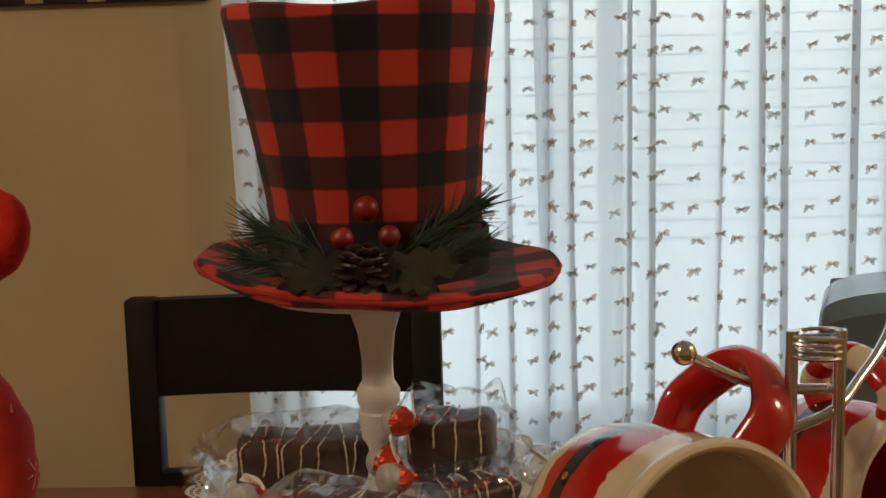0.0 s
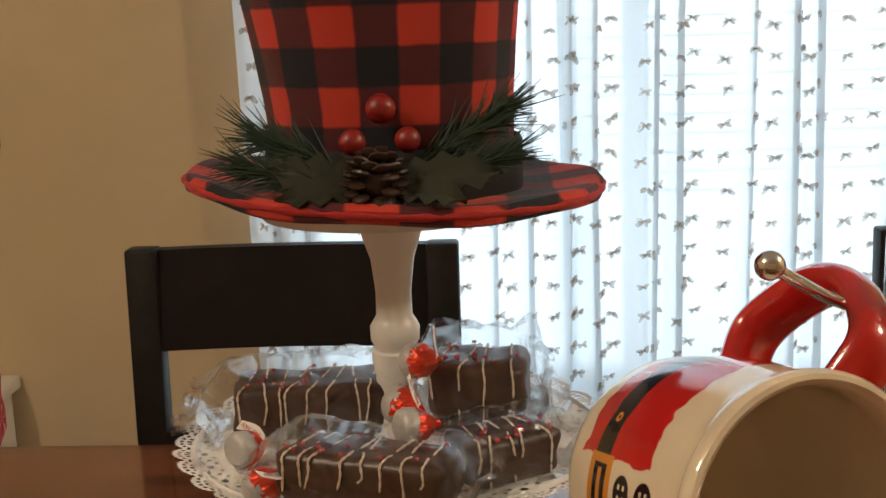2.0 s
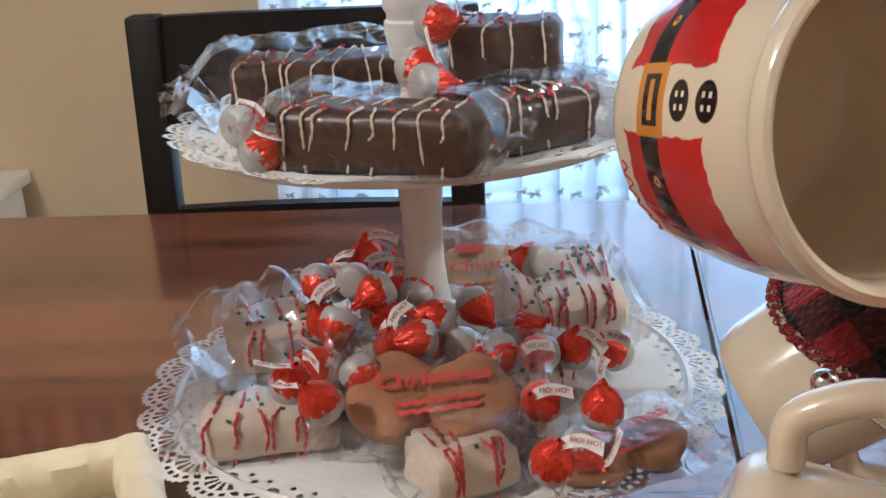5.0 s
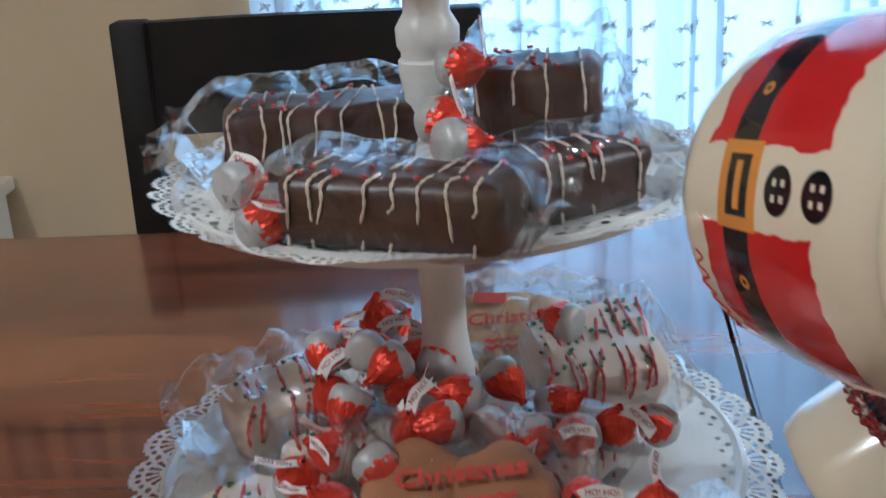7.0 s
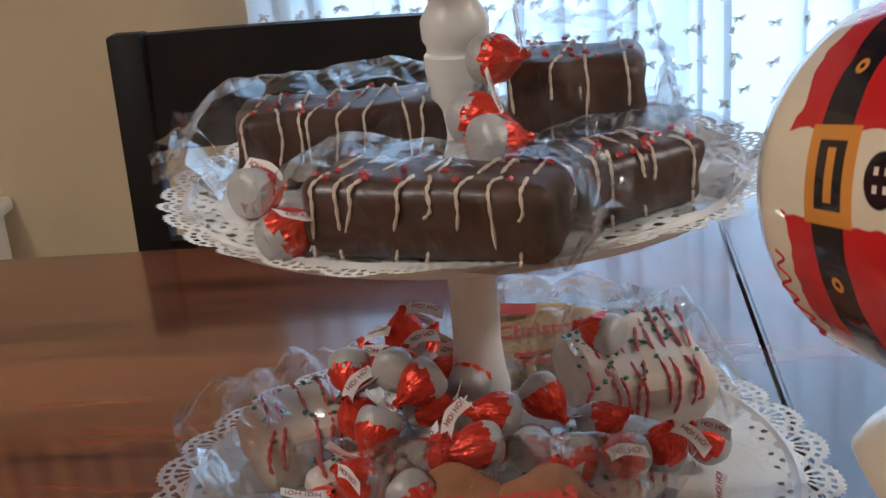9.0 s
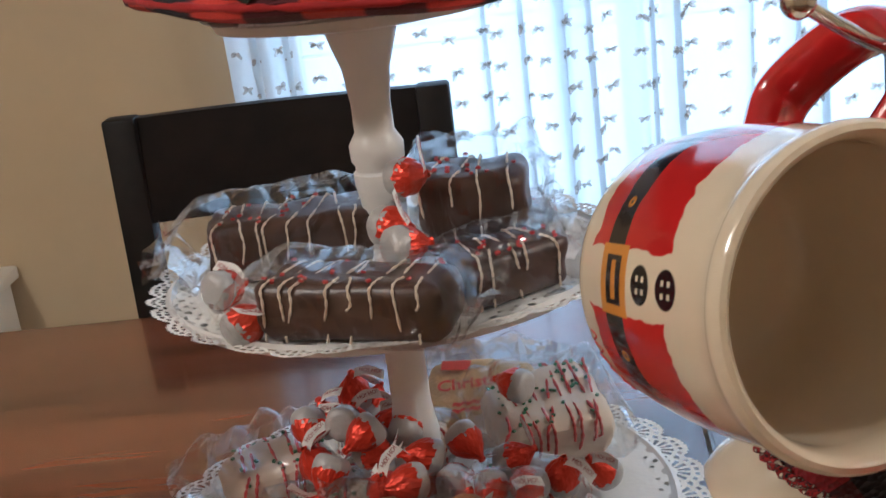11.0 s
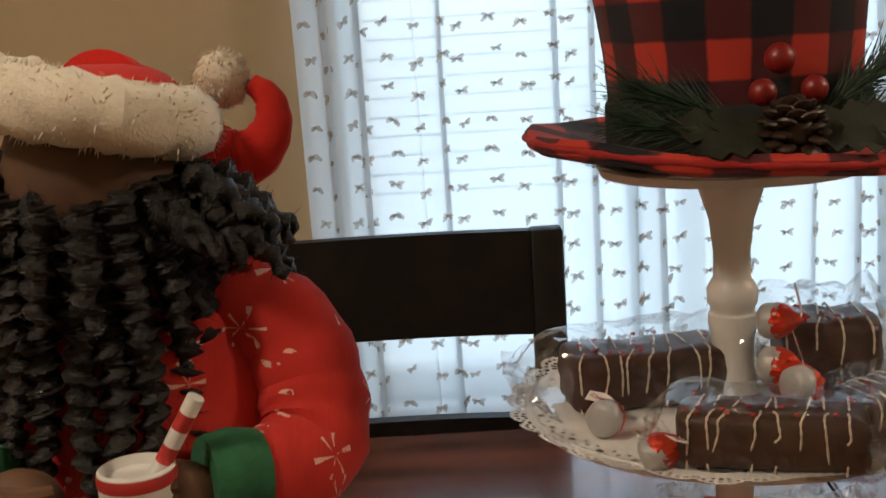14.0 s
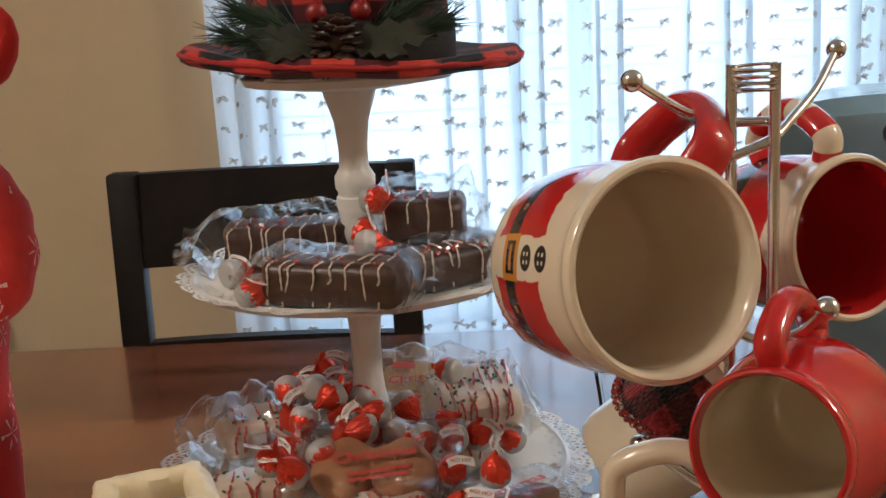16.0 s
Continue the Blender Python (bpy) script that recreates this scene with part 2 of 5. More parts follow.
# sheer curtains with tufts
sheer = Mat("sheer_voile", (0.86, 0.88, 0.9), 0.8)
tr = sheer.n.new("ShaderNodeBsdfTranslucent")
tr.inputs[0].default_value = (0.68, 0.73, 0.76, 1)
tp = sheer.n.new("ShaderNodeBsdfTransparent")
df = sheer.n.new("ShaderNodeBsdfDiffuse")
df.inputs[0].default_value = (0.85, 0.87, 0.9, 1)
co = sheer.coords()
weave = sheer.noise(sheer.scaled(co, (900, 900, 500)), 1.0, 2)
m1, m2 = sheer.n.new("ShaderNodeMixShader"), sheer.n.new("ShaderNodeMixShader")
m1.inputs[0].default_value = 0.3
sheer.l.new(tr.outputs[0], m1.inputs[1])
sheer.l.new(df.outputs[0], m1.inputs[2])
sheer.put(m2, 0, sheer.node("ShaderNodeMapRange", 0, (), i0=weave, i3=0.70, i4=0.82))
sheer.l.new(tp.outputs[0], m2.inputs[1])
sheer.l.new(m1.outputs[0], m2.inputs[2])
sheer.l.new(m2.outputs[0], sheer.n["Material Output"].inputs[0])
tuft_mat = plain("tuft_yarn", (0.6, 0.56, 0.52), 0.9, vary=0.25, scale=300, bump=0.5, size=900)
tt = tuft_mat.n.new("ShaderNodeBsdfTranslucent")
tt.inputs[0].default_value = (0.86, 0.82, 0.78, 1)
tm = tuft_mat.n.new("ShaderNodeMixShader")
tm.inputs[0].default_value = 0.8
tuft_mat.l.new(tuft_mat.b.outputs[0], tm.inputs[1])
tuft_mat.l.new(tt.outputs[0], tm.inputs[2])
tc = tuft_mat.n.new("ShaderNodeBsdfTransparent")
tg = tuft_mat.n.new("ShaderNodeMixShader")
tg.inputs[0].default_value = 0.57
tuft_mat.l.new(tm.outputs[0], tg.inputs[1])
tuft_mat.l.new(tc.outputs[0], tg.inputs[2])
tuft_mat.l.new(tg.outputs[0], tuft_mat.n["Material Output"].inputs[0])
tuft_mat = tuft_mat.m


def tuft_mesh(seed):
    """A small brush of cut yarn: two fans that meet in a pinched middle."""
    rnd = random.Random(seed)
    bm = bmesh.new()
    for k in range(10):
        s = -1 if k % 2 else 1
        a = rnd.uniform(-0.95, 0.75) + (0.2 if s > 0 else -0.1)
        L = rnd.uniform(0.008, 0.016)
        tube(bm, [(s * 0.001, -0.001, 0), (s * L * 0.5, -0.004, L * 0.5 * math.sin(a) - 0.001), (s * L * 0.95, -0.0045, L * math.sin(a) - 0.003)], [0.0022, 0.0042, 0.0026], 6)
    ob = part("tuft", bm, tuft_mat)
    me = ob.data
    bpy.data.objects.remove(ob)
    return me


TUFTS = [tuft_mesh(i) for i in range(6)]


def curtain(x0, x1, y, phase, stretch, label):
    """A sheer panel in broad flat runs and bunched folds, with yarn tufts at even steps over the cloth."""
    rnd = random.Random(int(phase * 100))
    z0, z1 = 0.06, 2.38
    rows = 24
    line = [(x0, y)]                       # the cloth's edge from above, as corners of the folds
    for run, folds in stretch:
        x, _ = line[-1]
        line.append((x + run, y - 0.008 * rnd.random()))
        for _ in range(folds):
            x = line[-1][0]
            w, d = rnd.uniform(0.040, 0.088), rnd.uniform(0.022, 0.036)
            line += [(x + w * 0.70, y - d), (x + w * rnd.uniform(0.48, 0.64), y - d * 0.45), (x + w, y + rnd.uniform(-0.004, 0.004))]
    line = [Vector((px, py, 0)) for px, py in line]
    for v in line:
        v.x = x0 + (v.x - x0) * (x1 - x0) / (line[-1].x - x0)
    smooth = spline(line, 8)
    arc = np.cumsum([0.0] + [(b - a).length for a, b in zip(smooth, smooth[1:])])

    def at(s, z):
        k = min(len(arc) - 2, max(0, int(np.searchsorted(arc, s, side="right")) - 1))
        f = (s - arc[k]) / max(1e-9, arc[k + 1] - arc[k])
        p = smooth[k].lerp(smooth[k + 1], f)
        flare = 0.75 + 0.4 * (z1 - z) / (z1 - z0)
        sway = 0.007 * math.sin(z * 1.6 + phase + s * 7) + 0.003 * math.sin(z * 3.3 + s * 19)
        return p.x + sway, y + (p.y - y) * flare + 0.003 * math.sin(s * 21 + z * 2.4), z

    bm = bmesh.new()
    grid = []
    for j in range(rows + 1):
        z = z1 + (z0 - z1) * j / rows
        grid.append([bm.verts.new(at(a, z)) for a in arc])
    for p, q in zip(grid, grid[1:]):
        for i in range(len(arc) - 1):
            bm.faces.new((p[i], p[i + 1], q[i + 1], q[i]))
    ob = part("curtain", bm, sheer.m)
    tagged(ob, label, "curtain", "sheer curtains")
    step = 0.057
    for c in range(int(arc[-1] / step)):
        for r in range(19):
            sc = (c + 0.5) * step + rnd.uniform(-0.008, 0.008)
            z = 1.62 - r * 0.0605 - (0.012 if c % 2 else 0.0) + rnd.uniform(-0.005, 0.005)
            t = new("tuft", rnd.choice(TUFTS))
            t.parent = ob
            p, a, b = Vector(at(sc, z)), Vector(at(sc - 0.004, z)), Vector(at(sc + 0.004, z))
            size = rnd.uniform(0.7, 1.0)
            t.matrix_local = pose(p.x, p.y - 0.002, p.z, 0, rnd.uniform(-16, 16), max(-65, min(65, math.degrees(math.atan2(b.y - a.y, max(1e-4, b.x - a.x)))))) @ Matrix.Diagonal((size, size, size, 1))
    return ob


curtain(-0.425, 0.20, 1.515, 0.4, [(0.03, 2), (0.10, 0), (0.02, 1), (0.17, 2), (0.03, 1)], "sheer white curtain with rows of small grey-beige yarn tufts")
curtain(0.18, 0.93, 1.500, 2.1, [(0.05, 1), (0.09, 2), (0.11, 1), (0.05, 2), (0.12, 1), (0.06, 2)], "sheer white curtain with rows of small grey-beige yarn tufts")
curtain(0.90, 1.52, 1.515, 3.7, [(0.06, 2), (0.12, 1), (0.05, 2), (0.10, 1)], "sheer white curtain with rows of small grey-beige yarn tufts")
bm = bmesh.new()
tube(bm, [(-0.62, 1.5, 2.39), (1.66, 1.5, 2.39)], 0.011, 12)
ball(bm, (-0.63, 1.5, 2.39), 0.02)
ball(bm, (1.67, 1.5, 2.39), 0.02)
tagged(part("curtain_rod", bm, steel), "plain metal curtain rod above the window", "curtain rod")

# ---------------------------------------------------------------- the table
tab = thing("dining_table", (0, 0, 0), "large reddish-brown wooden dining table with a glossy top", "table")
FAR, NEAR = 0.733, -0.78


def seam(y):
    return 0.2015 + 0.066 * (y - 0.1)


for pts in ([(-1.15, NEAR), (seam(NEAR) - 0.002, NEAR), (seam(FAR) - 0.002, FAR), (-1.15, FAR)], [(seam(NEAR) + 0.002, NEAR), (1.05, NEAR), (1.05, FAR), (seam(FAR) + 0.002, FAR)]):
    bm = bmesh.new()
    lo = [bm.verts.new((x, y, TABLE - 0.035)) for x, y in pts]
    hi = [bm.verts.new((x, y, TABLE)) for x, y in pts]
    bm.faces.new(lo[::-1])
    bm.faces.new(hi)
    for i in range(4):
        bm.faces.new((lo[i], lo[(i + 1) % 4], hi[(i + 1) % 4], hi[i]))
    bmesh.ops.bevel(bm, geom=[e for e in bm.edges], offset=0.003, segments=2, affect="EDGES")
    part("tabletop_board", bm, table_wood, tab)
for lo, hi in (((-1.05, FAR - 0.10, 0.63), (0.95, FAR - 0.075, 0.71)), ((-1.05, NEAR + 0.075, 0.63), (0.95, NEAR + 0.10, 0.71))):
    bm = bmesh.new()
    box(bm, lo, hi, 0.003)
    part("apron", bm, table_wood, tab)
for x in (-1.03, 0.93):
    for y in (FAR - 0.09, NEAR + 0.09):
        bm = bmesh.new()
        box(bm, (x - 0.04, y - 0.04, 0), (x + 0.04, y + 0.04, 0.712), 0.005)
        part("leg", bm, table_wood, tab)


# ---------------------------------------------------------------- chairs
def chair(m):
    """A tall dark dining chair, its base at the seat's middle on the floor, facing -y."""
    c = thing("dining_chair", m, "dark espresso wooden dining chair with a broad crest rail", "chair", "dining chairs")
    w = 0.243
    for s in (-1, 1):
        bm = bmesh.new()
        box(bm, (-0.0235, -0.019, 0), (0.0235, 0.019, 0.955), 0.005)
        for v in bm.verts:
            v.co.y += 0.0 if v.co.z < 0.45 else 0.10 * (v.co.z - 0.45) ** 1.3
        ob = part("back_post", bm, chair_wood, c)
        ob.location = (s * (w - 0.0235), 0.17, 0)
        bm = bmesh.new()
        box(bm, (-0.02, -0.02, 0), (0.02, 0.02, 0.42), 0.004)
        part("leg", bm, chair_wood, c).location = (s * 0.2, -0.2, 0)
    for z0, z1, th in ((0.803, 0.952, 0.012), (0.585, 0.682, 0.012)):
        bm = bmesh.new()
        n = 12
        for k in range(n):
            x0 = -(w - 0.045) + 2 * (w - 0.045) * k / n
            x1 = -(w - 0.045) + 2 * (w - 0.045) * (k + 1) / n
            pts = []
            for x in (x0, x1):
                bow = 0.022 * (1 - (x / w) ** 2)
                for z in (z0, z1):
                    y = 0.17 + 0.10 * (max(0, z - 0.45)) ** 1.3 + bow
                    pts.append([bm.verts.new((x, y - th, z)), bm.verts.new((x, y + th, z))])
            a, b, cc, d = pts
            for f in ((a[0], cc[0], d[0], b[0]), (a[1], b[1], d[1], cc[1]), (b[0], d[0], d[1], b[1]), (a[0], a[1], cc[1], cc[0])):
                bm.faces.new(f)
        bmesh.ops.remove_doubles(bm, verts=bm.verts, dist=1e-5)
        part("crest_rail" if z0 > 0.7 else "lower_rail", bm, chair_wood, c)
    bm = bmesh.new()
    box(bm, (-0.235, -0.23, 0.42), (0.235, 0.15, 0.455), 0.012)
    part("seat", bm, chair_wood, c)
    return c


first = chair(pose(-0.2415, 0.775, 0))
copy_thing(first, pose(0.845, 0.80, 0))

# ---------------------------------------------------------------- the tiered stand
P_LOW, P_MID, P_TOP = 0.868, 1.022, 1.163
stand = thing("tiered_stand", (0, 0, TABLE), "white three-tier serving stand with turned posts", "cake stand")


def plate_profile(r, z, lip=0.004):
    return [(0, z - 0.006), (r * 0.55, z - 0.0055), (r * 0.97, z - 0.003 + lip * 0.5), (r, z + lip), (r - 0.003, z + lip + 0.0015), (r * 0.93, z + lip * 0.3), (r * 0.5, z), (0, z)]


for r, z in ((0.150, P_LOW), (0.124, P_MID), (0.076, P_TOP)):
    bm = bmesh.new()
    lathe(bm, plate_profile(r, z - TABLE), 72)
    part("plate", bm, stand_white, stand)
bm = bmesh.new()
lathe(bm, [(0, 0), (0.084, 0), (0.087, 0.004), (0.086, 0.012), (0.078, 0.03), (0.06, 0.052), (0.038, 0.07), (0.022, 0.088), (0.018, 0.1), (0.026, 0.112), (0.03, P_LOW - TABLE - 0.005), (0, P_LOW - TABLE - 0.005)], 64)
part("base", bm, stand_white, stand)


def post(z0, z1, prof, name="post"):
    bm = bmesh.new()
    lathe(bm, [(0, z0)] + [(r, z0 + (z1 - z0) * t) for t, r in prof] + [(0, z1)], 40)
    part(name, bm, stand_white, stand)


post(P_LOW - TABLE, P_MID - TABLE - 0.005, [(0, 0.016), (0.06, 0.0165), (0.1, 0.0135), (0.18, 0.0132), (0.24, 0.0142), (0.36, 0.0142), (0.42, 0.0125), (0.5, 0.0112), (0.7, 0.0112), (0.86, 0.0135), (0.95, 0.0175), (1.0, 0.0185)])
post(P_MID - TABLE, P_TOP - TABLE - 0.005, [(0, 0.0155), (0.08, 0.0135), (0.2, 0.0118), (0.3, 0.0125), (0.37, 0.0142), (0.41, 0.0142), (0.42, 0.0128), (0.44, 0.0128), (0.46, 0.0145), (0.52, 0.0148), (0.55, 0.0125), (0.57, 0.0108), (0.68, 0.0106), (0.82, 0.0128), (0.92, 0.0172), (0.98, 0.0195), (1.0, 0.0195)])

# ---------------------------------------------------------------- the hat
cloth = Mat("plaid_flannel", (0.4, 0.02, 0.01), 0.92, **{"Sheen Weight": 0.08, "Sheen Roughness": 0.5})
uv = cloth.node("ShaderNodeUVMap", 0, (("uv_map", "check"),))
sep = cloth.n.new("ShaderNodeSeparateXYZ")
cloth.l.new(cloth.node("ShaderNodeVectorMath", 0, (("operation", "ADD"),), i0=uv, i1=cloth.node("ShaderNodeVectorMath", 0, (("operation", "SCALE"),), i0=cloth.noise(uv, 1.1, 2, out=1), Scale=0.10)), sep.inputs[0])
bands = []
for k in (0, 1):
    fr = cloth.math("FRACT", cloth.math("MULTIPLY", sep.outputs[k], 0.5))
    e = cloth.math("SUBTRACT", 0.25, cloth.math("ABSOLUTE", cloth.math("SUBTRACT", fr, 0.5)))
    bands.append(cloth.math("ADD", cloth.math("MULTIPLY", e, 26.0), 0.5, clamp=True))
total = cloth.math("MULTIPLY", cloth.math("ADD", bands[0], bands[1]), 0.5)
tone = cloth.ramp(total, (0.0, (0.54, 0.040, 0.022)), (0.5, (0.085, 0.010, 0.014)), (1.0, (0.006, 0.007, 0.013)))
fuzz = cloth.noise(cloth.scaled(uv, 60), 1.0, 4)
cloth.set(**{"Base Color": cloth.mix(0.35, tone, cloth.ramp(fuzz, (0.3, (0.55, 0.55, 0.55)), (0.7, (1.5, 1.5, 1.5))), "MULTIPLY")})
cloth.bump(fuzz, 0.5, 0.0008)


def set_uv(me, fn):
    layer = me.uv_layers.new(name="check")
    for loop in me.loops:
        layer.data[loop.index].uv = fn(me.vertices[loop.vertex_index].co)


hat = thing("top_hat", (0.004, 0, P_TOP + 0.006), "red and black plaid fabric top hat with pine and berries", "hat")
CELL = 0.0262
bm = bmesh.new()
crown = [(0.0700, 0.0), (0.0695, 0.03), (0.071, 0.06), (0.0745, 0.09), (0.079, 0.12), (0.084, 0.15), (0.0875, 0.172), (0.0885, 0.178), (0.0875, 0.1825), (0.083, 0.1835), (0.05, 0.181), (0, 0.181)]
fine = []
for (r0, z0), (r1, z1) in zip(crown[:7], crown[1:7]):
    fine += [(r0 + (r1 - r0) * k / 4, z0 + (z1 - z0) * k / 4) for k in range(4)]
crown = fine + crown[6:]
lathe(bm, crown, 96, wobble=lambda r, z, a, i: (r * (1 + 0.014 * math.sin(3 * a + 1) * z / 0.18 + 0.012 * math.sin(5 * a) + 0.006 * math.sin(11 * a + z * 30)), z * 0.985 + 0.002 * (z / 0.18) * math.sin(2 * a + 2.2) + 0.0015 * math.sin(5 * a)))
for v in bm.verts:
    v.co.x -= 0.009 * (max(0.0, v.co.z) / 0.18) ** 1.2
ob = part("crown", bm, cloth.m, hat)
set_uv(ob.data, lambda c: ((math.atan2(c.x, -c.y) * 0.076 - (-0.0001)) / 0.0225 + 0.95, (c.z - 0.0787) / 0.0205 + 0.95))
bm = bmesh.new()
brim = [(0.0, -0.001), (0.066, -0.001), (0.10, -0.0005), (0.118, 0.001), (0.1235, 0.003), (0.1245, 0.008), (0.1215, 0.0115), (0.116, 0.0115), (0.10, 0.009), (0.085, 0.0078), (0.066, 0.008)]
lathe(bm, brim, 120, wobble=lambda r, z, a, i: (r * (0.966 if r > 0.09 else 1) * (1 + 0.012 * math.sin(3 * a) + 0.006 * math.sin(8 * a)), z + (r / 0.124) ** 2 * (0.001 * math.sin(2 * a + 1.2) - 0.0062 * math.cos(a) + 0.0012 * math.sin(7 * a)) + (0.004 * (r / 0.124) ** 3)))
ob = part("brim", bm, cloth.m, hat)
set_uv(ob.data, lambda c: (c.x / CELL, c.y / CELL + 0.3))
bm = bmesh.new()
tube(bm, [(0.1194 * (1 + 0.012 * math.sin(3 * a) + 0.006 * math.sin(8 * a)) * math.cos(a), 0.1194 * (1 + 0.012 * math.sin(3 * a) + 0.006 * math.sin(8 * a)) * math.sin(a), 0.0105 + 0.001 * math.sin(2 * a + 1.2) - 0.0062 * math.cos(a)) for a in (2 * math.pi * k / 120 for k in range(121))], [0.0019 + 0.0004 * math.sin(k * 1.3) + 0.0003 * math.sin(k * 2.9) for k in range(121)], 10, cap=False)
trim_red = plain("brim_trim", (0.38, 0.016, 0.014), 0.9, vary=0.25, scale=70, bump=0.6, size=400, **{"Sheen Weight": 0.1}).m
part("brim_piping", bm, trim_red, hat, "red padded brim edge")
band_mat = plain("hat_band", (0.012, 0.012, 0.012), 0.8, vary=0.2, scale=60, bump=0.4, size=500).m
bm = bmesh.new()
lathe(bm, [(0.0728, 0.004), (0.0738, 0.006), (0.0738, 0.033), (0.0725, 0.0355)], 80)
part("hat_band", bm, band_mat, hat, "black ribbon band")

# ---------------------------------------------------------------- mugs
glaze_cream = plain("glaze_cream", (0.72, 0.62, 0.46), 0.12, vary=0.04, scale=15, bump=0.05, size=60, **{"Coat Weight": 0.4, "Coat Roughness": 0.05}).m
glaze_red = plain("glaze_red", (0.5, 0.016, 0.014), 0.12, vary=0.12, scale=18, bump=0.05, size=60, **{"Coat Weight": 0.4, "Coat Roughness": 0.05}).m
glaze_black = plain("glaze_black", (0.012, 0.012, 0.015), 0.15, vary=0.2, scale=30, bump=0.1, size=60).m
glaze_gold = plain("glaze_gold", (0.65, 0.27, 0.03), 0.2, vary=0.15, scale=60, bump=0.1).m


def mug_shape(r, h, waist=0.05, bulge=0.0, foot=0.0):
    """Outer and inner profile, base at z = 0, rim at z = h."""
    outer = [(r * 0.80, 0.0), (r * 0.86, 0.002), (r * (0.91 + bulge * 0.1), 0.008)]
    if foot:
        outer = [(r * (0.96 - foot * (1 - math.sin(a))), foot * r * (1 - math.cos(a))) for a in (math.pi / 2 * k / 8 for k in range(8))]
    outer += [(r * (0.94 + 0.03 * t + waist * math.sin(math.pi * t) + bulge * math.sin(math.pi * t ** 0.7)), max(0.012, foot * r) + (h - 0.014 - max(0.012, foot * r)) * t) for t in [k / 24 for k in range(25)]]
    rim = [(r * 0.995, h - 0.0085), (r * 1.018, h - 0.0055), (r * 1.015, h - 0.0025), (r * 0.99, h - 0.0005), (r * 0.955, h), (r * 0.92, h - 0.0015), (r * 0.90, h - 0.005)]
    inner = [(r * (0.885 + waist * 0.8 * math.sin(math.pi * t)), h - 0.010 - (h - 0.034) * t) for t in [k / 12 for k in range(13)]]
    return outer, rim, inner + [(r * 0.86, 0.018), (r * 0.80, 0.0125), (r * 0.70, 0.0095), (r * 0.5, 0.0078)]


def mug(name, m, r, h, outer_mat, inner_mat, handle_mat, label, handle_h=0.052, band=0.010, handle_span=(0.2, 0.86), red_lip=False, bulge=0.0, foot=0.0, lip_mat=None):
    """A mug with z along its axis and the handle on the +x side."""
    mg = thing(name, m, label, "mug", "hanging mugs")
    outer, rim, inner = mug_shape(r, h, bulge=bulge, foot=foot)
    bm = bmesh.new()
    lathe(bm, [(0, 0.003), (r * (0.6 if foot else 0.74), 0.003 if not foot else 0.0005)] + outer + (rim if red_lip else rim[:1]), 96)
    body = part("body", bm, outer_mat, mg)
    bm = bmesh.new()
    lathe(bm, (rim[6:] if red_lip else rim[5:] if lip_mat else rim) + inner + [(0, 0.0075)], 80)
    part("inside", bm, inner_mat, mg, "glazed inside and rim")
    if lip_mat:
        bm = bmesh.new()
        lathe(bm, rim[:6], 96)
        part("lip", bm, lip_mat, mg, "rounded cream lip")
    z0, z1 = h * handle_span[0], h * handle_span[1]
    zc = (z0 + z1) / 2
    pts = spline([(r * (0.965 + bulge * 0.7), 0, z0 + 0.002), (r + handle_h * 0.42, 0, z0 - 0.001), (r + handle_h * 0.86, 0, zc - (zc - z0) * 0.52), (r + handle_h, 0, zc), (r + handle_h * 0.86, 0, zc + (zc - z0) * 0.52), (r + handle_h * 0.42, 0, z1 + 0.001), (r * (0.965 + bulge * 0.5), 0, z1 - 0.002)], 7)
    bm = bmesh.new()
    if isinstance(handle_mat, list):
        n = len(pts)
        tube(bm, pts, 0.0075, 16, flat=band / 0.0075)
        for k, f in enumerate(bm.faces):
            f.material_index = int((k // 16) * 9 / n) % 2
    else:
        tube(bm, pts, 0.0075, 16, flat=band / 0.0075)
    part("handle", bm, handle_mat, mg)
    return mg, body


coat = Mat("painted_coat", (0.5, 0.02, 0.015), 0.12, **{"Coat Weight": 0.4, "Coat Roughness": 0.05})
H_A = 0.112
RED, CREAM, BLACK, GOLD = (0.5, 0.016, 0.014), (0.72, 0.62, 0.46), (0.012, 0.012, 0.015), (0.62, 0.25, 0.03)
uv = coat.node("ShaderNodeUVMap", 0, (("uv_map", "round"),))
sep = coat.n.new("ShaderNodeSeparateXYZ")
coat.l.new(uv, sep.inputs[0])
U, V = sep.outputs[0], sep.outputs[1]      # U: metres round from the coat's opening; V: metres along the axis
wig = coat.math("MULTIPLY", coat.math("SUBTRACT", coat.noise(coat.scaled(uv, 55), 1.0, 2), 0.5), 0.016)


def between(lo, hi, x, soft=1800):
    a = coat.math("MULTIPLY", coat.math("SUBTRACT", x, lo), soft, clamp=True)
    b = coat.math("MULTIPLY", coat.math("SUBTRACT", hi, x), soft, clamp=True)
    return coat.math("MULTIPLY", a, b)


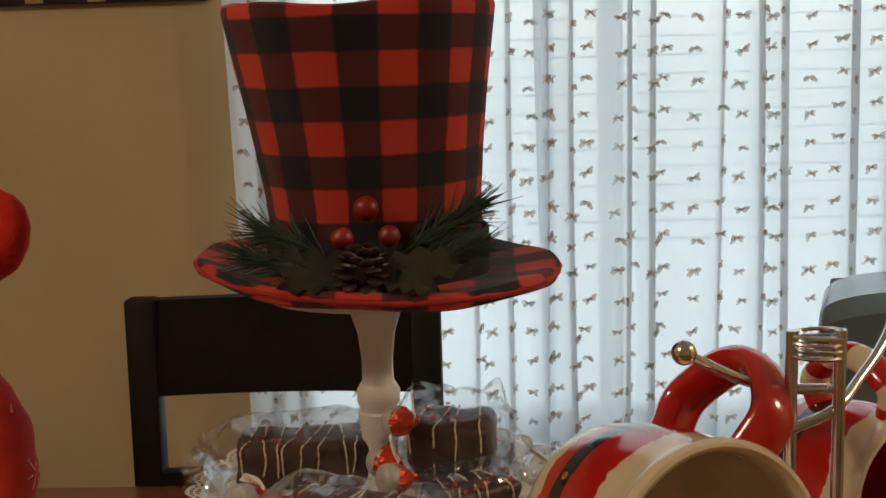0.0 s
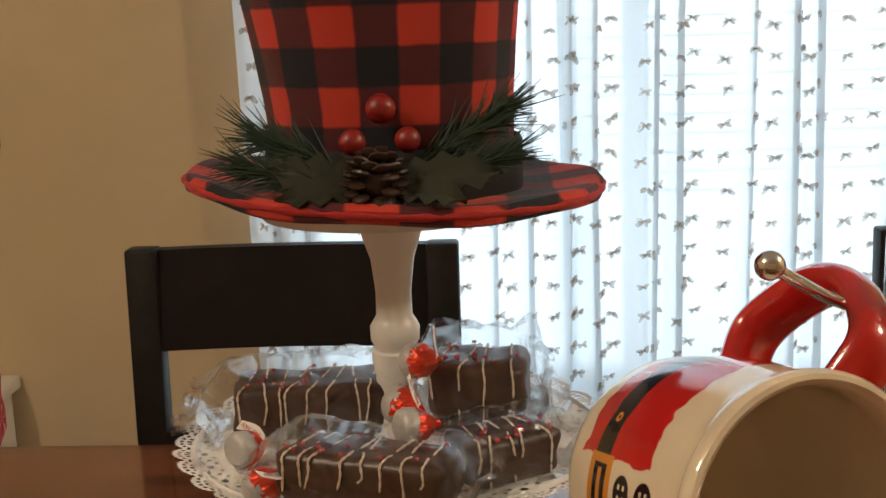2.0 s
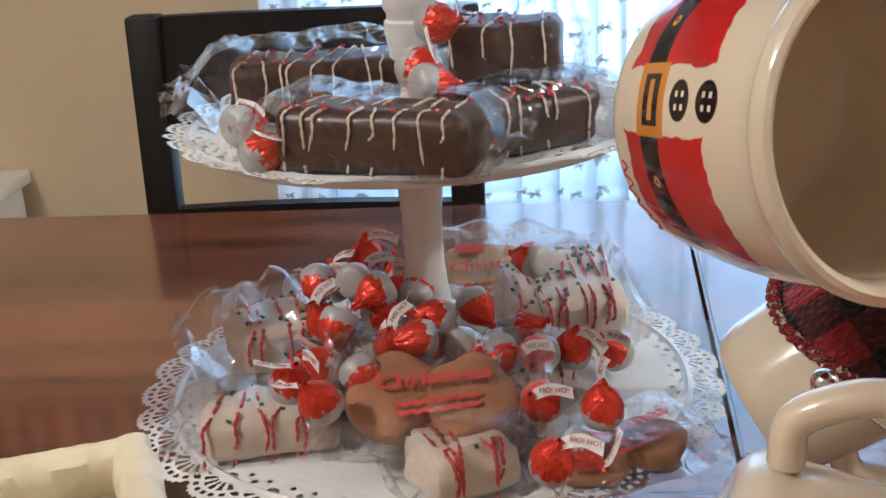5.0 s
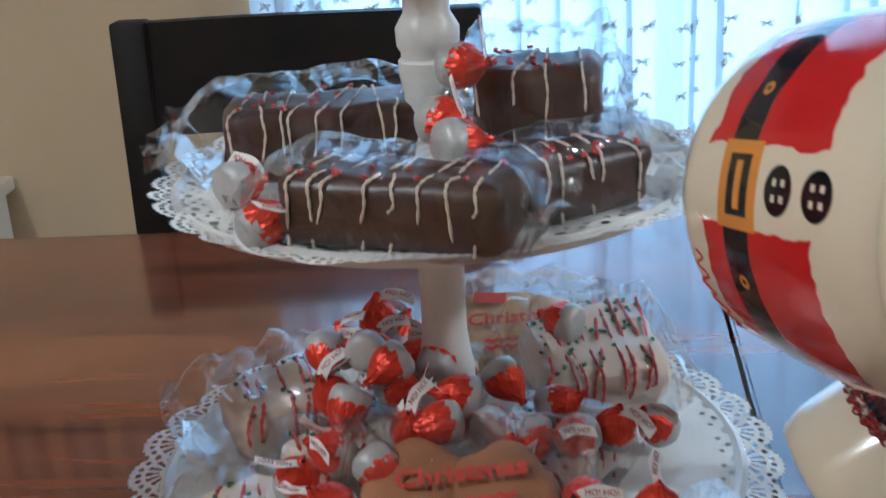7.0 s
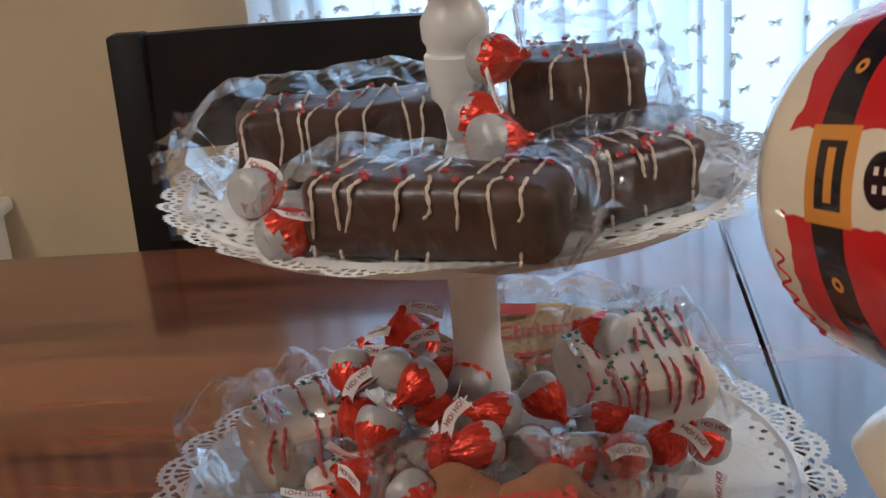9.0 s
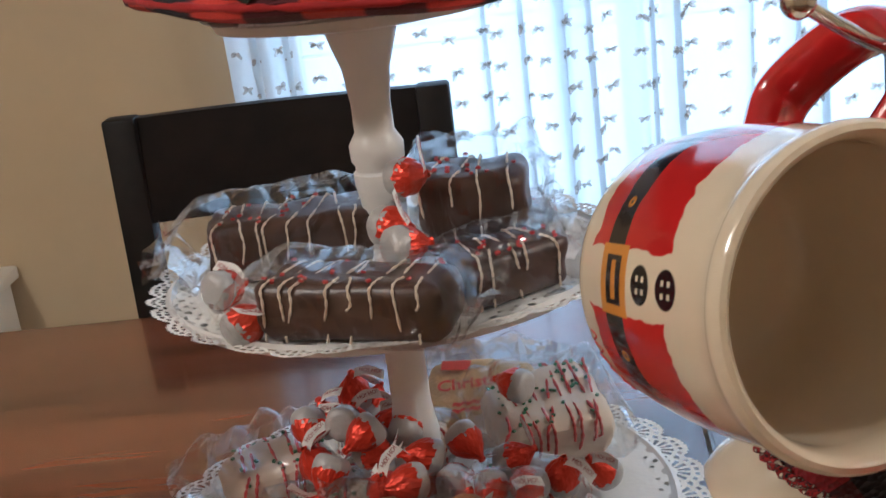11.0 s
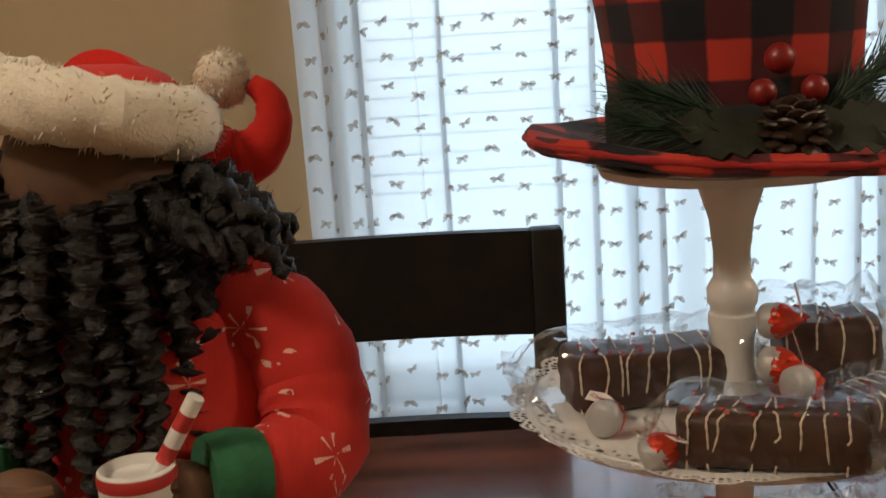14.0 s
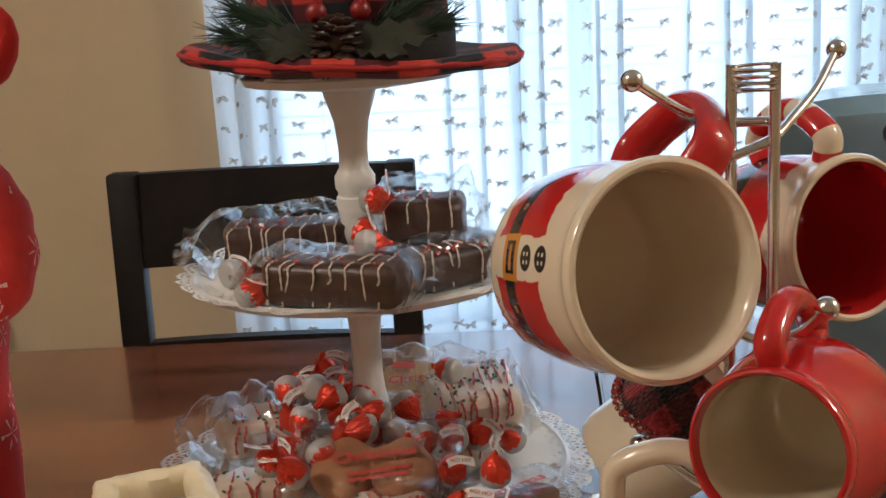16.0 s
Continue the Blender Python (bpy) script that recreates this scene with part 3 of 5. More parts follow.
AU = coat.math("ABSOLUTE", U)
VW = coat.math("ADD", V, wig)
UW = coat.math("ADD", AU, coat.math("MULTIPLY", wig, 0.5))
red_zone = coat.math("MULTIPLY", between(0.022, 0.079, VW), between(0.0115, 0.5, UW))
col = coat.mix(red_zone, CREAM, RED)
belt = coat.math("MULTIPLY", between(0.036, 0.050, coat.math("ADD", V, coat.math("MULTIPLY", wig, 0.3))), between(0.0125, 0.5, AU))
col = coat.mix(belt, col, BLACK)
hu = coat.math("ABSOLUTE", coat.math("SUBTRACT", AU, 0.03))
hv = coat.math("SUBTRACT", V, 0.043)
dist = coat.math("SQRT", coat.math("ADD", coat.math("POWER", hu, 2.0), coat.math("POWER", hv, 2.0)))
col = coat.mix(between(-1, 0.0026, dist), col, GOLD)
col = coat.mix(between(-1, 0.0012, dist), col, BLACK)
buckle = coat.math("MULTIPLY", between(0.033, 0.054, V), between(-0.1, 0.0135, AU))
col = coat.mix(buckle, col, GOLD)
col = coat.mix(coat.math("MULTIPLY", between(0.0375, 0.0495, V), between(-0.1, 0.0095, AU)), col, BLACK)
col = coat.mix(coat.math("MULTIPLY", between(0.0415, 0.0455, V), between(-0.1, 0.0075, AU)), col, GOLD)
for vb in (0.0635, 0.0795):
    bx, by = coat.math("DIVIDE", U, 0.0075), coat.math("DIVIDE", coat.math("SUBTRACT", V, vb), 0.0062)
    rad = coat.math("SQRT", coat.math("ADD", coat.math("POWER", bx, 2.0), coat.math("POWER", by, 2.0)))
    col = coat.mix(between(-1, 1.0, rad, 12), col, BLACK)
    qx = coat.math("ABSOLUTE", coat.math("SUBTRACT", coat.math("ABSOLUTE", bx), 0.3))
    qy = coat.math("ABSOLUTE", coat.math("SUBTRACT", coat.math("ABSOLUTE", by), 0.3))
    col = coat.mix(coat.math("MULTIPLY", between(-1, 0.16, qx, 20), between(-1, 0.16, qy, 20)), col, CREAM)
coat.set(**{"Base Color": col})
coat.bump(coat.noise(coat.coords(), 70, 2), 0.06, 0.002)


def coat_uv(body, centre_angle, r):
    layer = body.data.uv_layers.new(name="round")
    for poly in body.data.polygons:
        mid = math.atan2(poly.center.y, poly.center.x) - centre_angle
        mid = (mid + math.pi) % (2 * math.pi) - math.pi
        for li in poly.loop_indices:
            c = body.data.vertices[body.data.loops[li].vertex_index].co
            a = math.atan2(c.y, c.x) - centre_angle
            a = mid + ((a - mid + math.pi) % (2 * math.pi) - math.pi)
            layer.data[li].uv = (a * r, c.z)


NA = Vector((0.40, -0.89, 0.16)).normalized()
RIM_A = Vector((0.184, -0.243, 1.074))
mA, body = mug("mug", axis_pose(RIM_A - NA * H_A, NA, (0.60, 0.1, 0.82)), 0.0597, H_A, coat.m, glaze_cream, glaze_red, "red and cream ceramic coat mug with a black painted belt", 0.047, 0.0135, handle_span=(0.16, 0.84))
coat_uv(body, radians(114), 0.0590)
script_red = plain("script_red", (0.45, 0.02, 0.02), 0.2, vary=0.1, scale=60).m
bm = bmesh.new()
pts = []
for k in range(60):
    u = k / 59
    a = radians(114) + 0.42 + u * 0.62
    z = 0.0150 + 0.0028 * math.sin(u * 31) + 0.0012 * math.sin(u * 11)
    t = (z - 0.012) / (H_A - 0.022)
    rr = 0.0597 * (0.94 + 0.03 * t + 0.05 * math.sin(math.pi * max(0, t))) - 0.0002
    pts.append((rr * math.cos(a), rr * math.sin(a), z))
tube(bm, pts, 0.0006, 5)
part("painted_flourish", bm, script_red, mA, "red painted flourish near the base")
NB = Vector((0.45, -0.88, 0.12)).normalized()
mB, body = mug("mug", axis_pose(Vector((0.314, -0.146, 1.064)) - NB * 0.105, NB, (-0.1, 0.0, 1)), 0.0505, 0.105, coat.m, glaze_red, [glaze_red, glaze_cream], "painted coat mug with red inside and striped handle", 0.030, 0.010, handle_span=(0.3, 0.86), lip_mat=glaze_cream)
coat_uv(body, radians(215), 0.0505)
NC = Vector((-0.56, -0.81, 0.14)).normalized()
mug("mug", axis_pose(Vector((0.2185, -0.309, 0.999)) - NC * 0.105, NC, (-0.12, 0, 1)), 0.0405, 0.105, glaze_red, glaze_cream, glaze_red, "glossy red ceramic mug with a cream inside", 0.029, 0.008, red_lip=True, bulge=0.20, handle_span=(0.3, 0.9))
ND = Vector((0.88, -0.26, -0.30)).normalized()
mD, body = mug("mug", axis_pose(Vector((0.126, -0.200, 0.886)), ND, (0.25, 0, 1)), 0.053, 0.115, glaze_cream, glaze_cream, glaze_cream, "cream ceramic mug with a printed winter picture", 0.040, 0.0085, handle_span=(0.12, 0.72), foot=0.34)
# its picture: a dark round figure with a plaid scarf, kept as plain shapes
bm = bmesh.new()


def decal(bm, r, a0, a1, z0, z1, inside, n=96):
    """A thin curved patch on a mug's side, cut to a shape."""
    vs = {}
    for i in range(n):
        for j in range(n):
            u, v = (i + 0.5) / n * 2 - 1, (j + 0.5) / n * 2 - 1
            if not inside(u, v):
                continue
            q = []
            for di, dj in ((0, 0), (1, 0), (1, 1), (0, 1)):
                key = (i + di, j + dj)
                if key not in vs:
                    a, z = a0 + (a1 - a0) * key[0] / n, z0 + (z1 - z0) * key[1] / n
                    t = (z - 0.012) / 0.093
                    rr = r * (0.95 + 0.03 * t + 0.05 * math.sin(math.pi * min(1, max(0, t)))) + 0.0004
                    vs[key] = bm.verts.new((rr * math.cos(a), rr * math.sin(a), z))
                q.append(vs[key])
            bm.faces.new(q)


decal(bm, 0.053, radians(44), radians(98), 0.036, 0.080, lambda u, v: u * u + v * v < 0.8 + 0.06 * math.sin(9 * math.atan2(v, u)) and not (u + 0.1) ** 2 + (v * 1.1) ** 2 < 0.5)
part("printed_wreath", bm, plain("print_dark", (0.06, 0.02, 0.018), 0.3, vary=0.5, scale=120).m, mD, "dark red printed ring")
NE = Vector((0.82, -0.05, 0.55)).normalized()
mE, body = mug("mug", axis_pose(Vector((0.171, -0.080, 0.890)), NE, (0.6, 0, -0.9)), 0.0430, 0.105, glaze_cream, glaze_cream, glaze_cream, "cream ceramic mug in a plaid knitted sleeve", 0.040, 0.009)
knit = Mat("plaid_knit", (0.3, 0.01, 0.01), 0.95, **{"Sheen Weight": 0.2})
kc = knit.coords()
ks = knit.n.new("ShaderNodeSeparateXYZ")
knit.l.new(kc, ks.inputs[0])
ang = knit.math("ARCTAN2", ks.outputs[1], ks.outputs[0])
bandz = knit.math("GREATER_THAN", knit.math("FRACT", knit.math("MULTIPLY", ks.outputs[2], 24.0)), 0.5)
banda = knit.math("GREATER_THAN", knit.math("FRACT", knit.math("MULTIPLY", ang, 1.27)), 0.5)
knit.set(**{"Base Color": knit.ramp(knit.math("MULTIPLY", knit.math("ADD", bandz, banda), 0.5), (0.0, (0.26, 0.010, 0.012)), (0.5, (0.06, 0.005, 0.006)), (1.0, (0.008, 0.006, 0.007)))})
knit.bump(knit.node("ShaderNodeTexVoronoi", 0, (), Vector=knit.scaled(kc, (330, 330, 260)), Scale=1.0), 1.0, 0.003)
bm = bmesh.new()
lathe(bm, [(0.0435, 0.048), (0.0460, 0.050), (0.0474, 0.064), (0.0470, 0.086), (0.0455, 0.096), (0.0435, 0.097)], 72, wobble=lambda r, z, a, i: (r * (1 + 0.012 * math.sin(9 * a + i)), z + 0.004 * math.sin(3 * a) + (0.012 * math.cos(a) if i < 2 else 0)))
sleeve = part("knitted_sleeve", bm, knit.m, mE, "red and black plaid knitted sleeve")
bm = bmesh.new()
for ph, mt in ((0, 0), (math.pi, 1)):
    pts = []
    for k in range(260):
        a = 2 * math.pi * k / 259
        tw = a * 26 + ph
        zz = 0.0505 + 0.004 * math.sin(3 * a) + 0.012 * math.cos(a)
        rr = 0.0484 + 0.0022 * math.cos(tw)
        pts.append((rr * math.cos(a), rr * math.sin(a), zz + 0.0018 * math.sin(tw)))
    tube(bm, pts, 0.0019, 6)
cord = Mat("cord_yarn", (0.1, 0.02, 0.018), 0.9)
cord.set(**{"Base Color": cord.ramp(cord.noise(cord.coords(), 330, 2), (0.36, (0.012, 0.008, 0.008)), (0.46, (0.40, 0.015, 0.015)), (0.56, (0.03, 0.01, 0.01)), (0.66, (0.62, 0.52, 0.40)))})
cord_mat = cord.bump(cord.noise(cord.coords(), 700, 3), 0.7, 0.001).m
part("twisted_cord", bm, cord_mat, sleeve, "twisted red, black and white cord")

# mug rack
rack = thing("mug_rack", (0, 0, TABLE), "chrome wire mug tree with ball-ended arms", "mug rack")
RX, RY = (0.2280, 0.2520), -0.189
for x in RX:
    bm = bmesh.new()
    tube(bm, [(x, RY, 0.006), (x, RY, 0.428)], 0.0032, 14)
    part("post", bm, steel, rack)
bm = bmesh.new()
pts = []
for k in range(120):
    a = k / 119 * 2 * math.pi * 4.5
    pts.append(((RX[0] + RX[1]) / 2 + 0.0125 * math.cos(a), RY + 0.008 * math.sin(a), 0.4275 - 0.016 * k / 119))
tube(bm, pts, 0.0011, 6)
part("coil", bm, steel, rack, "coiled wire between the posts")
bm = bmesh.new()
pts = [(0.2375 + 0.075 * math.cos(a), RY + 0.075 * math.sin(a), 0.004) for a in (2 * math.pi * k / 60 for k in range(61))]
tube(bm, pts, 0.004, 10, cap=False)
tube(bm, [(0.1625, RY, 0.004), (0.3125, RY, 0.004)], 0.004, 10)
part("foot_ring", bm, steel, rack)


def arm(pts, end):
    bm = bmesh.new()
    tube(bm, spline([(x, y, z - TABLE) for x, y, z in pts], 8), 0.0028, 10)
    a = part("arm", bm, steel, rack)
    bm = bmesh.new()
    ball(bm, (end[0], end[1], end[2] - TABLE), 0.0062, 24, 16)
    part("ball_end", bm, steel, a, "polished ball")


arm([(0.2500, RY + 0.007, 1.142), (0.2245, RY + 0.007, 1.143), (0.205, -0.187, 1.149), (0.188, -0.200, 1.159), (0.170, -0.2135, 1.171)], (0.170, -0.2135, 1.171))
arm([(0.214, RY - 0.005, 1.120), (0.2245, RY - 0.0035, 1.1235), (0.2505, RY + 0.0035, 1.132), (0.270, -0.165, 1.143), (0.288, -0.145, 1.156), (0.3065, -0.12, 1.1755)], (0.3065, -0.12, 1.1755))
arm([(0.2245, RY - 0.004, 1.028), (0.240, -0.215, 1.024), (0.2505, -0.250, 1.040), (0.256, -0.276, 1.06)], (0.256, -0.276, 1.06))
arm([(0.2505, RY - 0.004, 0.930), (0.235, -0.196, 0.925), (0.213, -0.195, 0.930), (0.193, -0.186, 0.942), (0.177, -0.179, 0.951)], (0.177, -0.179, 0.951))

# ---------------------------------------------------------------- doilies
def doily(name, r_flat, r_out, z, count, label, droop=0.0):
    """A paper doily: a flat disc whose lace rim is cut through by rows of holes."""
    na, nr = count * 40, 58
    r_in = r_flat
    da, dr = 2 * math.pi / na, (r_out - r_in) / nr
    per = 2 * math.pi / count
    keep = np.zeros((na, nr), bool)
    for k in range(40):
        s = ((k + 0.5) / 40 - 0.5) * per
        for j in range(nr):
            r = r_in + (j + 0.5) * dr
            x = s * r
            lim = r_out - (r_out - r_in) * (0.24 * (abs(s) / (per / 2)) ** 2.6) - 0.0012 * (0.5 + 0.5 * math.cos(s / per * 2 * math.pi * 9))
            ok = r < lim
            # fan of slots round a point at the scallop's foot
            cx, cy = x, r - (r_in + (r_out - r_in) * 0.30)
            ang, rad = math.atan2(cx, cy), math.hypot(cx, cy)
            span = (r_out - r_in)
            if abs(ang) < 1.45 and 0.20 * span < rad < 0.42 * span:
                if abs(((ang + 1.45) / (2.9 / 7)) % 1.0 - 0.5) < 0.26:
                    ok = False
            if 0.50 * span < rad < 0.585 * span and abs(ang) < 1.7 and abs(((ang + 1.7) / (3.4 / 11)) % 1.0 - 0.5) < 0.27:
                ok = False
            if math.hypot(cx / 1.3, cy + 0.02 * span) < 0.075 * span:
                ok = False
            if math.hypot(abs(x) - per * r * 0.5, r - (r_in + span * 0.22)) < 0.055 * span:
                ok = False
            if math.hypot(abs(x) - per * r * 0.27, r - (r_in + span * 0.10)) < 0.045 * span:
                ok = False
            keep[k::40, j] = ok
    idx = np.arange(na * (nr + 1)).reshape(na, nr + 1)
    a = np.arange(na) * da
    rr = r_in + np.arange(nr + 1) * dr
    bend = ((rr - r_in) / (r_out - r_in))
    zz = z + droop * bend ** 2
    wave = 0.0012 * np.sin(a * 5 + z * 100) + 0.0009 * np.sin(a * 11)
    X = np.cos(a)[:, None] * rr[None]
    Y = np.sin(a)[:, None] * rr[None]
    Z = zz[None] + wave[:, None] * bend[None]
    verts = np.stack([X, Y, Z], -1).reshape(-1, 3)
    centre = len(verts)
    verts = np.vstack([verts, [[0, 0, z]]])
    ks, js = np.nonzero(keep)
    nx = (ks + 1) % na
    quads = np.stack([idx[ks, js], idx[ks, js + 1], idx[nx, js + 1], idx[nx, js]], -1)
    fan = [(centre, int(idx[k, 0]), int(idx[(k + 1) % na, 0])) for k in range(na)]
    ob = thing(name, (0, 0, 0), label, "doily", "paper doilies")
    for piece, faces in (("centre_disc", fan), ("lace_edge", quads.tolist())):
        me = bpy.data.meshes.new(piece)
        me.from_pydata(verts.tolist(), [], faces)
        loose = bmesh.new()
        loose.from_mesh(me)
        bmesh.ops.delete(loose, geom=[v for v in loose.verts if not v.link_faces], context="VERTS")
        loose.to_mesh(me)
        loose.free()
        me.materials.append(paper_white)
        me.polygons.foreach_set("use_smooth", [True] * len(me.polygons))
        sheet = new(piece, me)
        sheet.parent = ob
        if piece == "lace_edge":
            tagged(sheet, "scalloped cut lace edge")
    return ob


doily("doily", 0.135, 0.1685, P_LOW + 0.0042, 32, "round white paper doily with a lace edge on the bottom tier", -0.002)
doily("doily", 0.1085, 0.1345, P_MID + 0.0040, 32, "round white paper doily with a lace edge on the middle tier", 0.003)
doily("doily", 0.064, 0.0850, P_TOP + 0.0035, 28, "small white paper doily under the plaid hat", 0.004)

# ---------------------------------------------------------------- sweets
choc = plain("chocolate", (0.062, 0.029, 0.020), 0.34, vary=0.3, scale=60, bump=0.35, size=180, dist=0.001).m
icing_white = plain("icing_white", (0.69, 0.58, 0.46), 0.5, vary=0.06, scale=50, bump=0.25, size=150, dist=0.001).m
icing_red = plain("icing_red", (0.5, 0.04, 0.035), 0.4, vary=0.15, scale=80).m
sugar_green = plain("sugar_green", (0.03, 0.16, 0.06), 0.4, vary=0.2, scale=80).m
sponge = plain("sponge", (0.62, 0.43, 0.22), 0.9, vary=0.15, scale=90, bump=0.7, size=320, dist=0.002).m
ginger = plain("gingerbread", (0.36, 0.16, 0.065), 0.75, vary=0.18, scale=45, bump=0.5, size=260, dist=0.0015).m
print_red = plain("print_red", (0.62, 0.06, 0.04), 0.35, vary=0.1, scale=60).m
foil_red = Mat("foil_red", (0.70, 0.055, 0.022), 0.38, 0.55)
co = foil_red.coords()
foil_red.bump(foil_red.node("ShaderNodeTexVoronoi", 0, (), Vector=foil_red.scaled(co, (520, 520, 240)), Scale=1.0), 0.6, 0.0010)
foil_red = foil_red.m
foil_white = Mat("foil_white", (0.47, 0.46, 0.455), 0.42, 0.15)
foil_white.bump(foil_white.noise(foil_white.coords(), 420, 4), 0.7, 0.0006)
foil_white = foil_white.m

film = Mat("cellophane", (1, 1, 1), 0.05)
fco = film.coords()
crease = film.node("ShaderNodeTexVoronoi", 0, (("feature", "DISTANCE_TO_EDGE"),), Vector=film.scaled(fco, (75, 26, 60), (0.3, 0.5, 0.6)), Scale=1.0, Randomness=1.0)
wrinkle = film.noise(film.scaled(fco, (28, 110, 50), (0.2, 0.7, 0.4)), 1.0, 2, 0.5)
high = film.math("ADD", film.math("MULTIPLY", film.math("MINIMUM", crease, 0.30), 2.2), wrinkle)
bmp = film.node("ShaderNodeBump", 0, (), Height=high, Strength=0.22, Distance=0.005)
gl = film.n.new("ShaderNodeBsdfGlossy")
gl.inputs["Roughness"].default_value = 0.10
film.l.new(bmp, gl.inputs["Normal"])
clear = film.n.new("ShaderNodeBsdfTransparent")
clear.inputs[0].default_value = (0.99, 0.99, 0.99, 1)
fres = film.n.new("ShaderNodeFresnel")
fres.inputs[0].default_value = 1.38
film.l.new(bmp, fres.inputs["Normal"])
mx = film.n.new("ShaderNodeMixShader")
film.put(mx, 0, film.math("ADD", film.math("MINIMUM", film.math("MULTIPLY", fres.outputs[0], 0.95), 0.42), 0.042, clamp=True))
film.l.new(clear.outputs[0], mx.inputs[1])
film.l.new(gl.outputs[0], mx.inputs[2])
film.l.new(mx.outputs[0], film.n["Material Output"].inputs[0])
film = film.m


def rough_box(bm, sx, sy, sz, n=8, r=0.006, lump=0.0008, seed=0, top=0.0):
    """A softly rounded, slightly uneven block standing on z = 0."""
    made = bmesh.ops.create_cube(bm, size=1.0)["verts"]
    for v in made:
        v.co = Vector((v.co.x * sx, v.co.y * sy, (v.co.z + 0.5) * sz))
    out = bmesh.ops.bevel(bm, geom=list(bm.edges), offset=r, segments=3, profile=0.5, affect="EDGES")
    bmesh.ops.subdivide_edges(bm, edges=[e for e in bm.edges if e.calc_length() > 0.006], cuts=4, use_grid_fill=True)
    for v in bm.verts:
        k = noise.noise(Vector((v.co.x * 90 + seed, v.co.y * 90, v.co.z * 90)))
        v.co += v.co.normalized() * k * lump
        v.co.z += top * max(0, v.co.z / sz) * (1 - (2 * v.co.x / sx) ** 2)
        v.co.z = max(v.co.z, 0.0)


def drizzle(bm, sx, sy, sz, count, rnd, r=0.0011, top=0.0, drop=0.7):
    """Broken icing lines over the top, with drips down the long sides."""
    for i in range(count):
        x = (-0.5 + (i + 0.6) / (count + 0.2)) * sx * 0.9 + rnd.uniform(-0.003, 0.003)
        bow = top * (1 - (2 * x / sx) ** 2)
        dx = rnd.uniform(-0.004, 0.011)
        x = max(-sx * 0.40, min(sx * 0.40, x))
        low = sz * (1 - rnd.uniform(0.3, 0.75))
        wob = rnd.uniform(-0.002, 0.002)
        runs = [[(x - dx + wob, -sy / 2 - 0.0003, low), (x - dx + 0.0008, -sy / 2 - 0.0003, sz * 0.7), (x - dx * 0.9, -sy / 2 + 0.0006, sz * 0.93 + bow), (x - dx * 0.5, -sy / 2 + 0.006, sz + bow + 0.0002), (x - dx * 0.2 + wob, -sy * 0.2, sz + bow + 0.0002)],
                [(x - dx * 0.1, -sy * 0.08, sz + bow + 0.0002), (x + dx * 0.3, sy * 0.2, sz + bow + 0.0003), (x + dx * 0.5, sy / 2 - 0.005, sz + bow), (x + dx * 0.7, sy / 2 - 0.0002, sz * 0.9 + bow), (x + dx * 0.7, sy / 2 + 0.0003, sz * 0.6)]]
        if rnd.random() < 0.6:
            runs.append([(x - dx + wob, -sy / 2 - 0.0003, sz * 0.04), (x - dx + wob * 0.5, -sy / 2 - 0.0003, sz * rnd.uniform(0.12, 0.26))])
        for run in runs:
            pts = spline(run, 5)
            n = len(pts)
            tube(bm, pts, [r * (0.45 + 0.75 * abs(math.sin(k * 0.9 + i))) * (0.5 if k in (0, n - 1) else 1) for k in range(n)], 6)


def sprinkles(bm, sx, sy, sz, count, rnd, top=0.0, size=0.0011):
    for _ in range(count):
        x, y = rnd.uniform(-0.45, 0.45) * sx, rnd.uniform(-0.45, 0.45) * sy
        z = sz + top * (1 - (2 * x / sx) ** 2) + 0.0006
        box(bm, (-size, -size * 0.8, -size * 0.6), (size, size * 0.8, size * 0.6), 0, pose(x, y, z, rnd.uniform(-30, 30), rnd.uniform(-30, 30), rnd.uniform(0, 180)))


def pillow(bm, sx, sy, sz, seed, fin=0.018, slack=0.004, lift=0.0):
    """A loose crinkled wrapper round a block, drawn together into flat fins at both ends."""
    n, m = 30, 24
    rings = []
    for i in range(n + 1):
        t = -1 + 2 * i / n
        x = t * (sx / 2 + fin)
        inside = min(1.0, max(0.0, (sx / 2 + fin * 0.35 - abs(x)) / (fin * 0.5) + 0.5))
        full = 0.18 + 0.82 * inside ** 0.7
        ring = []
        for k in range(m):
            a = 2 * math.pi * k / m
            ca, sa = math.cos(a), math.sin(a)
            q = 0.34
            yy = math.copysign(abs(ca) ** q, ca) * (sy / 2 + slack * 0.6)
            zz = math.copysign(abs(sa) ** q, sa) * (sz / 2 + slack * 0.7)
            pleat = 1 - inside
            zz = zz * full + pleat * 0.004 * math.sin(a * 6 + seed + x * 200)
            yy = yy * (1 + 0.10 * pleat)
            p = Vector((x, yy, zz))
            k1 = noise.noise(Vector((x * 38 + seed * 3.1, yy * 38, zz * 38)))
            k2 = noise.noise(Vector((x * 110 + seed, yy * 70, zz * 70 + 7)))
            out = Vector((0, yy / (sy / 2), max(0.0, zz) / (sz / 2)))
            p += out * (slack * (1.1 * abs(k1) - 0.15) + 0.0012 * abs(k2))
            p.x += 0.004 * pleat * k1
            p.z += lift * pleat
            p.z = max(p.z, -sz / 2 - 0.0008)
            ring.append(bm.verts.new(p))
        rings.append(ring)
    for p, q in zip(rings, rings[1:]):
        for k in range(m):
            j = (k + 1) % m
            bm.faces.new((p[k], p[j], q[j], q[k]))
    for v in bm.verts:
        v.co.z += sz / 2


